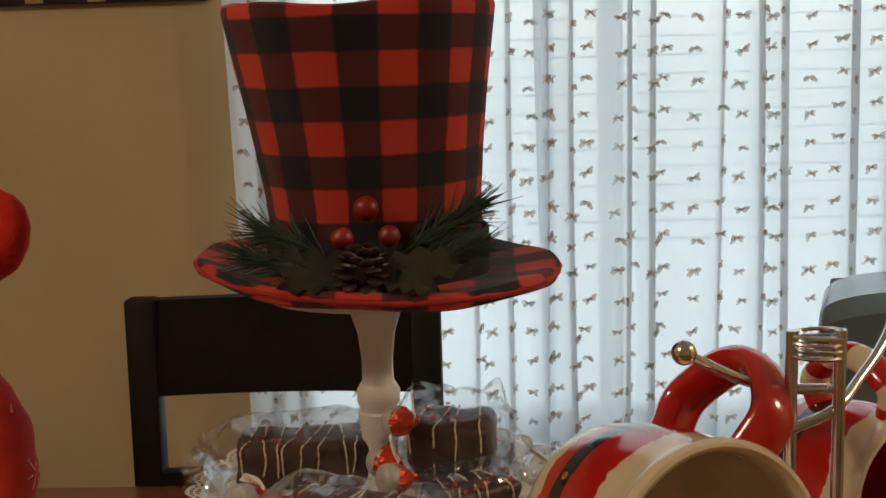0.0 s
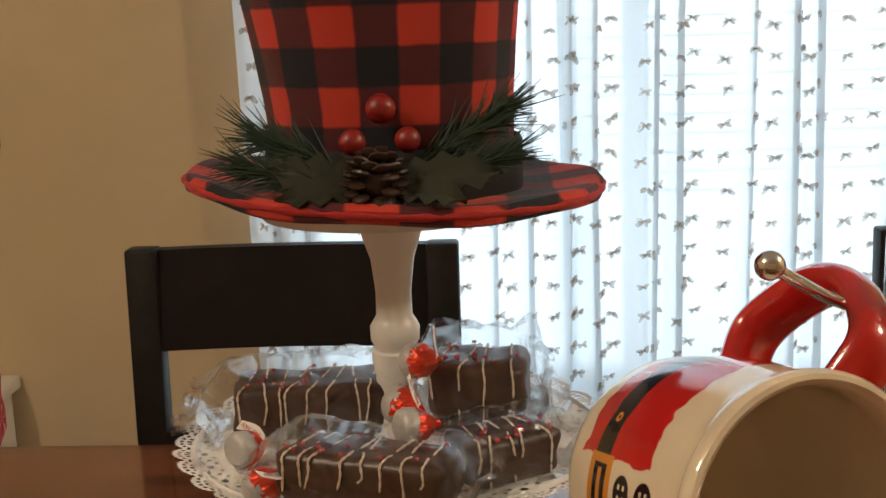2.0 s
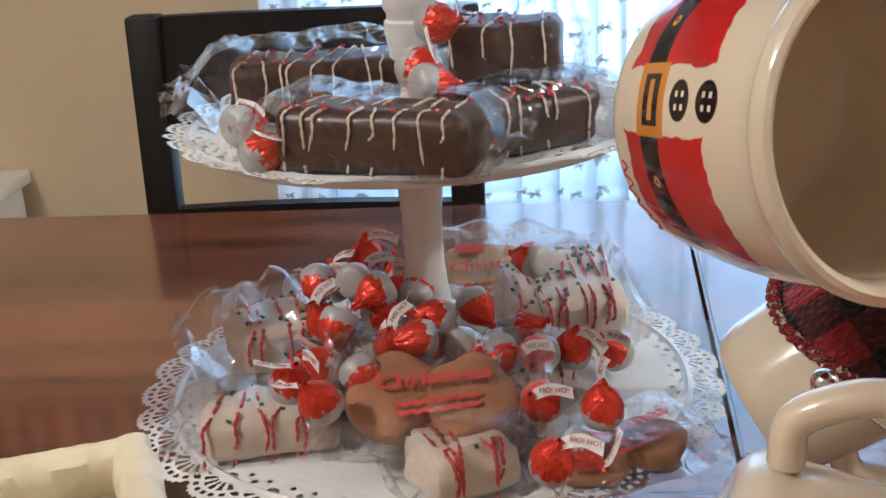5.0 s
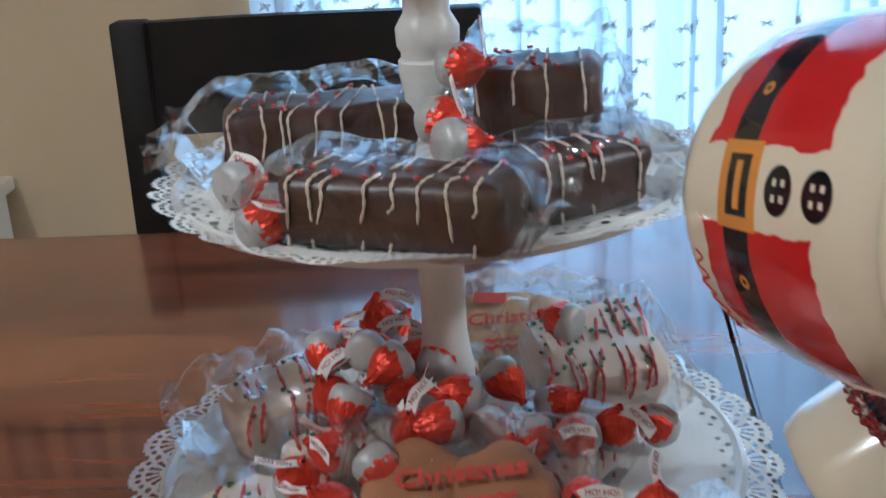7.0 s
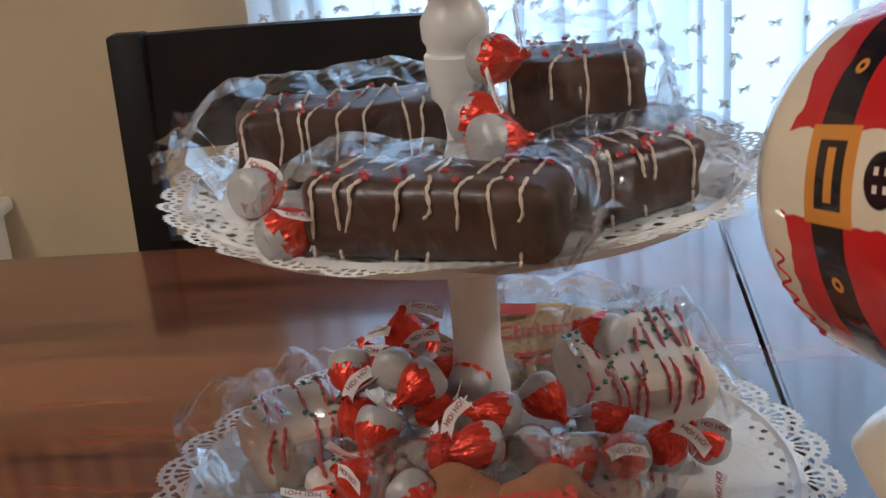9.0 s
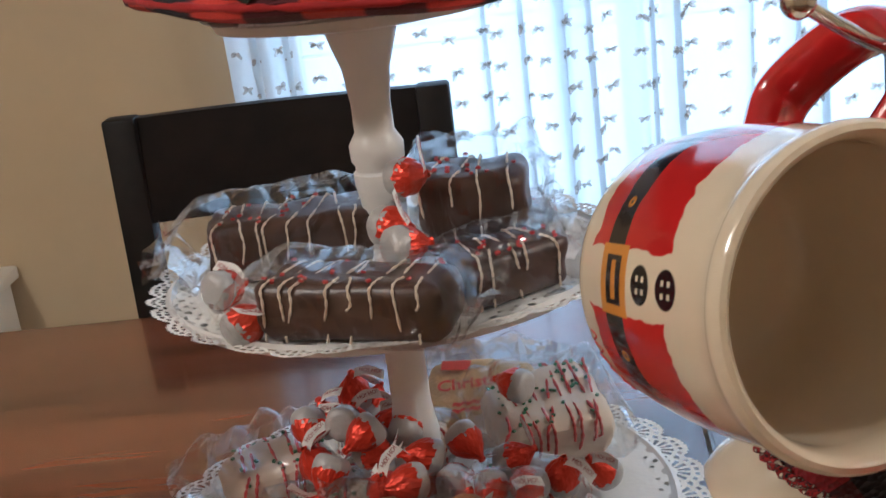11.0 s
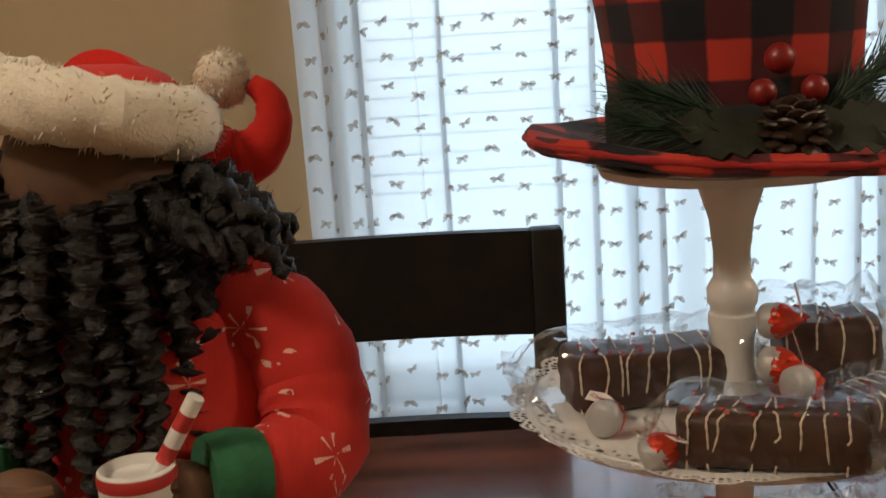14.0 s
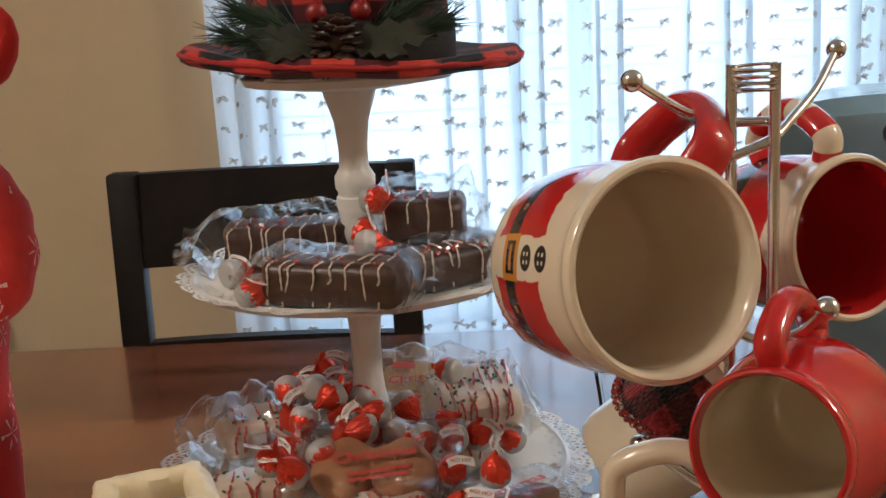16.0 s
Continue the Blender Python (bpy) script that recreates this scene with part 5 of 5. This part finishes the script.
# arms
for s in (1, -1):
    pts = spline([(DX + s * 0.052, DY, 1.118), (DX + s * 0.084, DY - 0.008, 1.100), (DX + s * 0.096, DY - 0.020, 1.068), (DX + s * 0.095, DY - 0.040, 1.046), (DX + s * 0.079, DY - 0.060, 1.041), (DX + s * 0.060, DY - 0.074, 1.045)], 5)
    add(0, lambda: tube(doll_bm, pts, [(0.025 + 0.007 * math.sin(i / len(pts) * 3.1) - 0.006 * i / len(pts)) * (1 + 0.04 * math.sin(i * 1.9)) for i in range(len(pts))], 20))
    add(4, lambda: tube(doll_bm, [(DX + s * 0.071, DY - 0.067, 1.043), (DX + s * 0.060, DY - 0.074, 1.045), (DX + s * 0.049, DY - 0.080, 1.046)], [0.0235, 0.0250, 0.0225], 20))
    add(5, lambda: ball(doll_bm, (DX + s * 0.037, DY - 0.086, 1.043), 0.0175, 18, 12, (1.2, 0.8, 1.0)))
    for k in range(4):                     # curled fingers
        add(5, lambda: tube(doll_bm, [(DX + s * 0.040, DY - 0.098, 1.053 - 0.0065 * k), (DX + s * 0.026, DY - 0.104, 1.054 - 0.0065 * k), (DX + s * 0.016, DY - 0.100, 1.054 - 0.0065 * k)], [0.0042, 0.0044, 0.0034], 8))
# cup with a striped stick
CUP = Matrix.Translation((DX + 0.022, DY - 0.096, 0.010))
add(6, lambda: lathe(doll_bm, [(0, 1.016), (0.0165, 1.016), (0.018, 1.02), (0.018, 1.052), (0.0165, 1.053), (0.015, 1.048), (0, 1.047)], 28, CUP))
add(7, lambda: lathe(doll_bm, [(0.0183, 1.0455), (0.0186, 1.047), (0.0186, 1.050), (0.0183, 1.0515)], 28, CUP))
add(6, lambda: lathe(doll_bm, [(0, -0.0016), (0.0075, -0.0016), (0.0085, 0), (0.0075, 0.0016), (0.004, 0.001), (0, 0.001)], 20, Matrix.Translation((DX - 0.006, DY - 0.090, 1.008)) @ Matrix.Rotation(math.pi / 2, 4, "X")))
for k in range(5):
    add(7 if k % 2 else 6, lambda: tube(doll_bm, [(DX + 0.030 + 0.0045 * k, DY - 0.094, 1.056 + 0.0075 * k), (DX + 0.030 + 0.0045 * (k + 1), DY - 0.094, 1.056 + 0.0075 * (k + 1))], 0.0042, 12))
# head, all hidden under curls
add(5, lambda: ball(doll_bm, (DX - 0.009, DY, 1.175 + HEAD), 0.048, 28, 18, (1, 0.95, 1.1)))


def ringlet(p, length, r, lean, dirv=(0, 0, -1)):
    """A plump sausage curl: a tube whose skin winds in ridges, thinner at its end."""
    p, d = Vector(p) + Vector((0, 0, HEAD)), Vector(dirv).normalized()
    ref = d.cross(Vector((0.3, 1, 0.2))).normalized()
    ref2 = d.cross(ref)
    n, m = int(length / 0.0011), 14
    turns, wind, ph = length / rnd.uniform(0.0085, 0.0125), rnd.choice((-1, 1)), rnd.uniform(0, 6)
    rings = []
    for k in range(n + 1):
        t = k / n
        c = p + d * length * t + Vector(lean) * t * t
        a0 = ph + wind * t * turns * 2 * math.pi
        c = c + (ref * math.cos(a0) + ref2 * math.sin(a0)) * r * 0.20 + Vector((noise.noise(c * 60), noise.noise(c * 60 + Vector((9, 0, 0))), 0)) * 0.006 * t
        rr = r * (0.72 + 0.28 * math.sin(math.pi * min(1, 0.25 + t * 0.75))) * (1 - 0.25 * t ** 4)
        ring = []
        for j in range(m):
            a = 2 * math.pi * j / m
            ridge = 0.10 * math.sin(a - a0) + 0.10 * math.sin(3 * a - 2 * a0 + p.x * 900) + 0.06 * math.sin(5 * a - 3 * a0) + 0.16 * noise.noise(c * 700 + Vector((a, 0, 0)))
            ring.append(doll_bm.verts.new(c + (ref * math.cos(a) + ref2 * math.sin(a)) * rr * (0.78 + ridge)))
        rings.append(ring)
    for u, v in zip(rings, rings[1:]):
        for j in range(m):
            doll_bm.faces.new((u[j], v[j], v[(j + 1) % m], u[(j + 1) % m]))
    doll_bm.faces.new(rings[0])
    doll_bm.faces.new(rings[-1][::-1])
    for k in range(int(length * 1500)):    # stray hairs
        q = rings[rnd.randrange(n)][rnd.randrange(m)].co
        e = (Vector((rnd.gauss(0, 1), rnd.gauss(0, 1), rnd.gauss(0, 1) - 0.6))).normalized()
        side = e.cross(d).normalized() * 0.0045
        tube(doll_bm, [q, q + e * 0.003 + side * 0.3, q + e * 0.004 + side], [0.00022, 0.00018, 0.0001], 3, cap=False)


def all_curls():
    for k in range(11):                    # long ringlets down the front
        a = -1.35 + 2.7 * k / 10 + rnd.uniform(-0.06, 0.06)
        ringlet((DX - 0.008 + 0.056 * math.sin(a), DY - 0.060 * math.cos(a), 1.152), 0.090 + 0.040 * math.cos(a) + rnd.uniform(-0.012, 0.012), 0.0098, (0.012 * math.sin(a), -0.018 * math.cos(a), 0))
    for k in range(12):                    # a second row, higher and shorter
        a = -1.6 + 3.2 * k / 11 + rnd.uniform(-0.08, 0.08)
        ringlet((DX - 0.008 + 0.055 * math.sin(a), DY - 0.066 * math.cos(a), 1.166 + 0.014 * abs(math.sin(a))), 0.052 + rnd.uniform(0, 0.022), 0.0090, (0.016 * math.sin(a), -0.016 * math.cos(a), 0))
    for k in range(16):                    # moustache and cheeks, lying across
        s = 1 if k % 2 else -1
        p = (DX - 0.008 + s * rnd.uniform(0.004, 0.05), DY - rnd.uniform(0.040, 0.062), rnd.uniform(1.150, 1.172))
        ringlet(p, rnd.uniform(0.022, 0.036), 0.0066, (0, 0, -0.012), (s * rnd.uniform(0.6, 1.0), -0.25, rnd.uniform(-0.5, 0.1)))
    for k in range(22):                    # side curls that fall over the shoulders
        s = 1 if k % 2 else -1
        p = (DX - 0.004 + s * rnd.uniform(0.042, 0.062), DY + rnd.uniform(-0.045, 0.03), rnd.uniform(1.130, 1.192))
        ringlet(p, rnd.uniform(0.026, 0.046), 0.0078, (s * 0.006, 0, rnd.uniform(-0.016, 0.0)), (s * rnd.uniform(0.35, 0.9), rnd.uniform(-0.5, 0.1), rnd.uniform(-0.9, -0.3)))


add(3, all_curls)
add(3, lambda: ball(doll_bm, (DX - 0.008, DY + 0.010, 1.158 + HEAD), 0.054, 24, 16, (1.02, 1, 1.0)))
# hat, its fur band and the drooping tail
POMPOM = Vector((-0.295, 0.060, 1.228))
band_pts = [(DX - 0.009 + 0.050 * math.cos(a), DY - 0.004 + 0.052 * math.sin(a), 1.211 + HEAD - 0.004 * math.sin(a) * 1.0 - 0.012 * math.cos(a)) for a in (2 * math.pi * k / 48 for k in range(49))]
add(2, lambda: tube(doll_bm, band_pts, [0.0180 + 0.0012 * math.sin(k * 2.4) + 0.0008 * math.sin(k * 5.1) for k in range(49)], 20, cap=False))
add(1, lambda: lathe(doll_bm, [(0.050, 1.205), (0.046, 1.219), (0.036, 1.227), (0.02, 1.231), (0, 1.232)], 32, Matrix.Translation((DX - 0.009, DY, HEAD))))
tail = spline([(DX - 0.010, DY + 0.020, 1.222), (-0.328, 0.030, 1.206), (-0.304, 0.055, 1.182), (-0.282, 0.060, 1.180), (-0.267, 0.060, 1.196), (-0.267, 0.060, 1.214), (-0.278, 0.060, 1.225)], 7)
tail_r = [v.x for v in spline([(0.030, 0, 0), (0.026, 0, 0), (0.0205, 0, 0), (0.0175, 0, 0), (0.0125, 0, 0), (0.0095, 0, 0), (0.006, 0, 0)], 7)]
add(1, lambda: tube(doll_bm, tail, [r * (1 + 0.03 * math.sin(k * 1.7)) for k, r in enumerate(tail_r)], 24))
add(2, lambda: ball(doll_bm, POMPOM, 0.0165, 28, 20))
for v in doll_bm.verts:
    if any(f.material_index == 2 for f in v.link_faces):
        v.co += Vector(v.normal) * 0.0022 * noise.noise(v.co * 260)
for k in range(5200):                     # loose fur on the band and the pompom
    if k < 4200:
        q = Vector(band_pts[rnd.randrange(48)]) + Vector((rnd.uniform(-0.004, 0.004), 0, 0))
        d = Vector((rnd.gauss(0, 1), rnd.gauss(0, 1), rnd.gauss(0, 1))).normalized()
        q += d * 0.0170
    else:
        d = Vector((rnd.gauss(0, 1), rnd.gauss(0, 1), rnd.gauss(0, 1))).normalized()
        q = POMPOM + d * 0.0160
    e = (d + Vector((rnd.uniform(-0.7, 0.7), rnd.uniform(-0.7, 0.7), rnd.uniform(-0.8, 0.4)))).normalized()
    w = e.cross(Vector((0.3, 0.5, 0.8))).normalized() * 0.0006
    f = doll_bm.faces.new([doll_bm.verts.new(q - w), doll_bm.verts.new(q + w), doll_bm.verts.new(q + e * rnd.uniform(0.003, 0.006))])
    f.material_index = 2
doll = part("doll", doll_bm, doll_mats, None)
tagged(doll, "cloth winter doll in red knitted clothes and fur-trimmed red cap", "doll")

# ---------------------------------------------------------------- the gingerbread cookie jar
jar_brown = plain("jar_ginger", (0.50, 0.25, 0.035), 0.3, vary=0.25, scale=40, bump=0.3, size=160, **{"Coat Weight": 0.4, "Coat Roughness": 0.08}).m
jar_snow = plain("jar_snow", (0.76, 0.66, 0.45), 0.3, vary=0.05, scale=40, bump=0.4, size=120, dist=0.001, **{"Coat Weight": 0.4, "Coat Roughness": 0.08}).m
jar_brick = plain("jar_brick", (0.19, 0.085, 0.045), 0.3, vary=0.25, scale=50, bump=0.2).m
jar_mortar = plain("jar_mortar", (0.34, 0.27, 0.19), 0.4, vary=0.1, scale=60).m
jar_red = plain("jar_red", (0.5, 0.02, 0.015), 0.15, vary=0.1, scale=40, **{"Coat Weight": 0.5}).m
jar_green = plain("jar_green", (0.015, 0.10, 0.03), 0.15, vary=0.1, scale=40, **{"Coat Weight": 0.5}).m
JX, JY, JZ = -0.026, -0.353, TABLE
jar = thing("cookie_jar", pose(JX, JY, JZ, 0, 0, 22), "ceramic gingerbread house cookie jar with snowy roof and chimney", "cookie jar")
HW, HD = 0.047, 0.052                 # half width and half depth of the house
EAVE, RIDGE = 0.155, 0.243
bm = bmesh.new()
pts = [(-HD * 0.9, 0), (HD * 0.9, 0), (HD * 0.9, EAVE), (0, RIDGE - 0.012), (-HD * 0.9, EAVE)]
lo = [bm.verts.new((-HW * 0.88, y, z)) for y, z in pts]
hi = [bm.verts.new((HW * 0.88, y, z)) for y, z in pts]
bm.faces.new(lo)
bm.faces.new(hi[::-1])
for k in range(5):
    bm.faces.new((lo[k], hi[k], hi[(k + 1) % 5], lo[(k + 1) % 5]))
bmesh.ops.recalc_face_normals(bm, faces=bm.faces[:])
bmesh.ops.bevel(bm, geom=bm.edges[:], offset=0.004, segments=3, affect="EDGES")
part("house_body", bm, jar_brown, jar)


def snow_strip(m, rows, high):
    """A rounded, uneven bead of snow between two edges that lie on a roof slope."""
    bm = bmesh.new()
    prev = None
    for (x0, y0), (x1, y1) in rows:
        line = []
        for k in range(10):
            t = k / 9
            x, y = x0 + (x1 - x0) * t, y0 + (y1 - y0) * t
            h = high * max(0.0, 1 - abs(2 * t - 1) ** 3.0) ** 0.5 * (1 + 0.25 * noise.noise(Vector((x * 160, y * 160, 3)))) - 0.0008
            line.append(bm.verts.new(m @ Vector((x, y, h))))
        if prev:
            for a, b, c, d in zip(prev, prev[1:], line, line[1:]):
                bm.faces.new((a, b, d, c))
        prev = line
    bmesh.ops.recalc_face_normals(bm, faces=bm.faces[:])
    return bm


slope = math.hypot(HD + 0.006, RIDGE - EAVE)
for s in (-1, 1):
    ang = math.degrees(math.atan2(RIDGE - EAVE, HD + 0.006))
    m = Matrix.Translation((0, 0, RIDGE)) @ (Matrix.Rotation(0 if s < 0 else math.pi, 4, "Z")) @ Matrix.Rotation(math.radians(ang), 4, "X")
    bm = bmesh.new()
    box(bm, (-HW, -slope, -0.008), (HW, 0.0, 0.0), 0.003, m)
    roof = part("roof_slope", bm, jar_brown, jar)
    # snow along the edges, its ridge band dripping in scallops
    us = [k / 60 for k in range(61)]
    drip = [0.0058 + 0.0060 * abs(math.sin(u * 3.2 * math.pi + 0.3)) ** 0.8 + 0.0008 * math.sin(u * 23) for u in us]
    part("snow_ridge", snow_strip(m, [((-HW + 2 * HW * u, 0.0015), (-HW + 2 * HW * u, -d)) for u, d in zip(us, drip)], 0.0036), jar_snow, roof, "cream glazed snow on the ridge")
    for e in (-1, 1):
        rows = [((e * (HW + 0.0022), -slope * u), (e * (HW - 0.0062 - 0.0010 * math.sin(u * 15 + e)), -slope * u)) for u in us]
        part("snow_edge", snow_strip(m, rows, 0.0034), jar_snow, roof, "cream glazed snow along the gable")
    for row in (0.205, 0.53, 0.86):
        ws = [-slope * row - 0.0060 * abs(math.sin(u * 2.5 * math.pi + 0.4)) for u in us]
        part("icing_line", snow_strip(m, [((-HW + 2 * HW * u, w + 0.0024), (-HW + 2 * HW * u, w - 0.0024)) for u, w in zip(us, ws)], 0.0026), jar_snow, roof, "cream icing line")
    for k, (u, row, mt) in enumerate(((-0.10, 0.145, jar_red), (0.41, 0.14, jar_snow), (0.76, 0.135, jar_green), (0.72, 0.42, jar_red), (0.2, 0.45, jar_snow), (-0.35, 0.47, jar_green), (0.5, 0.75, jar_snow), (-0.1, 0.74, jar_red))):
        bm = bmesh.new()
        ball(bm, m @ Vector((HW * u, -slope * row, 0.0012)), 0.0034, 16, 12)
        part("gumdrop", bm, mt, roof)
# chimney
CX0, CX1, CY0, CY1, CZ = -0.060, -0.016, -0.030, 0.0136, 0.276
bm = bmesh.new()
box(bm, (CX0, CY0, 0.0), (CX1, CY1, CZ - 0.012), 0.003)
chim = part("chimney", bm, jar_mortar, jar, "brick-patterned chimney with snow on top")
bm = bmesh.new()
cap_rows = []
for k in range(96):                       # one rounded ring of snow, swept round the chimney mouth
    a = 2 * math.pi * k / 96
    ca, sa = math.cos(a), math.sin(a)
    f = 1 / max(abs(ca), abs(sa)) ** 0.86
    ux, uy = ca * f, sa * f
    drip = 0.0022 * math.sin(a * 7 + 0.5) + 0.0014 * math.sin(a * 12)
    ring = []
    for off, z in ((-0.0075, -0.013), (-0.0080, -0.006), (-0.0072, -0.002), (-0.0050, 0.0), (-0.0015, 0.0004), (0.0018, -0.001), (0.0034, -0.004), (0.0036, -0.009 + drip * 0.5), (0.0026, -0.0125 + drip), (-0.0008, -0.0135 + drip)):
        x = (CX0 + CX1) / 2 + ux * ((CX1 - CX0) / 2 + off)
        y = (CY0 + CY1) / 2 + uy * ((CY1 - CY0) / 2 + off)
        j = 0.0009 * noise.noise(Vector((x * 180, y * 180, z * 180)))
        ring.append(bm.verts.new((x + ux * j, y + uy * j, CZ + z + j)))
    cap_rows.append(ring)
for k in range(96):
    p, q = cap_rows[k], cap_rows[(k + 1) % 96]
    for i in range(10):
        bm.faces.new((p[i], q[i], q[(i + 1) % 10], p[(i + 1) % 10]))
bmesh.ops.recalc_face_normals(bm, faces=bm.faces[:])
part("snow_cap", bm, jar_snow, chim, "thick cream snow round the chimney mouth")
bm = bmesh.new()
box(bm, (0, 0, 0), (0.0125, 0.0016, 0.0056), 0.0007, segs=1)
proto = part("brick", bm, jar_brick, chim, smooth=False)
brick_me = proto.data
bpy.data.objects.remove(proto)
for row in range(33):
    z = CZ - 0.0205 - row * 0.0072
    if z < 0.004:
        break
    off = 0.0 if row % 2 else 0.0070
    for face in (0, 1):
        n = 3
        for k in range(n):
            u = 0.001 + off + k * 0.0142
            if u + 0.0125 > (CX1 - CX0):
                continue
            b = new("brick", brick_me)
            b.parent = chim
            b.matrix_local = pose(CX0 + u, CY0 - 0.0010, z) if face == 0 else pose(CX1 + 0.0010, CY0 + min(u, 0.0268), z, 0, 0, 90)

# red ornament standing behind the jar
orn = thing("christmas_ornament", (-0.118, -0.262, TABLE), "shiny red round ornament on a low cream stand", "ornament")
bm = bmesh.new()
lathe(bm, [(0, 0), (0.03, 0), (0.031, 0.004), (0.012, 0.02), (0.008, 0.06), (0.008, 0.150), (0.011, 0.172), (0, 0.174)], 32)
part("pedestal", bm, jar_snow, orn, "slim cream pedestal")
bm = bmesh.new()
ball(bm, (0, 0, 0.184), 0.0155, 28, 18)
part("ball", bm, jar_red, orn, "glossy red ball")

# ---------------------------------------------------------------- wall, corner and far things
frame_black = plain("frame_black", (0.012, 0.011, 0.011), 0.35, vary=0.2, scale=30).m
card = plain("card_cream", (0.42, 0.33, 0.2), 0.7, vary=0.08, scale=20).m
silver = plain("print_grey", (0.25, 0.25, 0.24), 0.5, vary=0.2, scale=30).m
pic = thing("wall_picture", (-0.93, 1.588, 1.43), "long dark framed picture with cream panels on the wall", "picture")
bm = bmesh.new()
box(bm, (-0.46, -0.014, 0), (0.46, 0.010, 0.34), 0.004)
part("frame", bm, frame_black, pic)
for k in range(7):
    x = -0.40 + k * 0.125
    bm = bmesh.new()
    box(bm, (x, -0.0165, 0.004), (x + 0.036, -0.0142, 0.30), 0.0006)
    part("panel", bm, card, pic, "cream panel")
    bm = bmesh.new()
    box(bm, (x + 0.06, -0.0163, 0.022), (x + 0.094, -0.0142, 0.20), 0.0006)
    part("print", bm, silver, pic, "grey printed shape")

box_white = plain("panel_white", (0.78, 0.74, 0.66), 0.5, vary=0.03, scale=6).m
chest = thing("white_cabinet", (-1.345, 1.40, 0), "low white painted cabinet against the wall", "cabinet")
bm = bmesh.new()
box(bm, (-0.40, -0.18, 0.0), (0.40, 0.18, 0.55), 0.006)
part("body", bm, box_white, chest)
bm = bmesh.new()
box(bm, (-0.415, -0.195, 0.552), (0.415, 0.195, 0.58), 0.006)
part("top", bm, box_white, chest)
for x in (-0.2, 0.2):
    bm = bmesh.new()
    box(bm, (x - 0.185, -0.196, 0.05), (x + 0.185, -0.182, 0.53), 0.003)
    door = part("door", bm, box_white, chest)
    bm = bmesh.new()
    ball(bm, (x - math.copysign(0.15, x), -0.205, 0.34), 0.012, 14, 10)
    part("knob", bm, steel, door, "round metal knob")

# coffee maker behind the mugs
grey_blue = plain("shell_grey", (0.22, 0.36, 0.47), 0.2, vary=0.08, scale=20, bump=0.05, **{"Coat Weight": 0.3, "Coat Roughness": 0.1}).m
black_plastic = plain("black_plastic", (0.012, 0.013, 0.015), 0.35, vary=0.15, scale=30, bump=0.1).m
pale_plastic = plain("pale_plastic", (0.55, 0.58, 0.6), 0.3, vary=0.05, scale=30).m
coffee = thing("coffee_maker", pose(0.490, 0.225, TABLE, 0, 0, -18), "rounded grey-blue coffee maker with black and pale details", "coffee maker")
bm = bmesh.new()
n, rows_ = 24, []
for k in range(n + 1):
    a = math.pi * k / n
    x = -0.125 * math.cos(a)
    h = 0.330 + 0.036 * math.sin(a) ** 0.6
    rows_.append([bm.verts.new((x, y, z)) for y, z in ((-0.06, 0.0), (-0.06, h - 0.015), (-0.048, h), (0.048, h), (0.06, h - 0.015), (0.06, 0.0))])
for p, q in zip(rows_, rows_[1:]):
    for k in range(5):
        bm.faces.new((p[k], q[k], q[k + 1], p[k + 1]))
bm.faces.new(rows_[0])
bm.faces.new(rows_[-1][::-1])
bmesh.ops.recalc_face_normals(bm, faces=bm.faces[:])
part("shell", bm, grey_blue, coffee)
bm = bmesh.new()
pts = spline([(-0.03, -0.064, 0.332), (0.02, -0.066, 0.336), (0.07, -0.065, 0.322), (0.115, -0.063, 0.28)], 6)
tube(bm, pts, [0.004] + [0.016] * (len(pts) - 2) + [0.012], 12)
part("handle", bm, black_plastic, coffee, "black curved lid handle")
bm = bmesh.new()
box(bm, (0.03, -0.082, 0.19), (0.12, -0.061, 0.296), 0.012, segs=4)
part("front_panel", bm, pale_plastic, coffee, "pale front panel")
bm = bmesh.new()
box(bm, (-0.124, -0.13, 0.001), (0.124, -0.061, 0.03), 0.008)
part("drip_tray", bm, black_plastic, coffee)

# ceiling bases for the two added bulbs, out of view
for lx, ly in ((-1.25, -0.9), (2.1, -0.3)):
    lampf = thing("ceiling_light", (lx, ly, 2.45), "round white ceiling light base", "ceiling light", "ceiling lights")
    bm = bmesh.new()
    lathe(bm, [(0, -0.03), (0.16, -0.03), (0.165, -0.02), (0.165, 0.0), (0, 0.0)], 40)
    part("base", bm, white_trim, lampf)
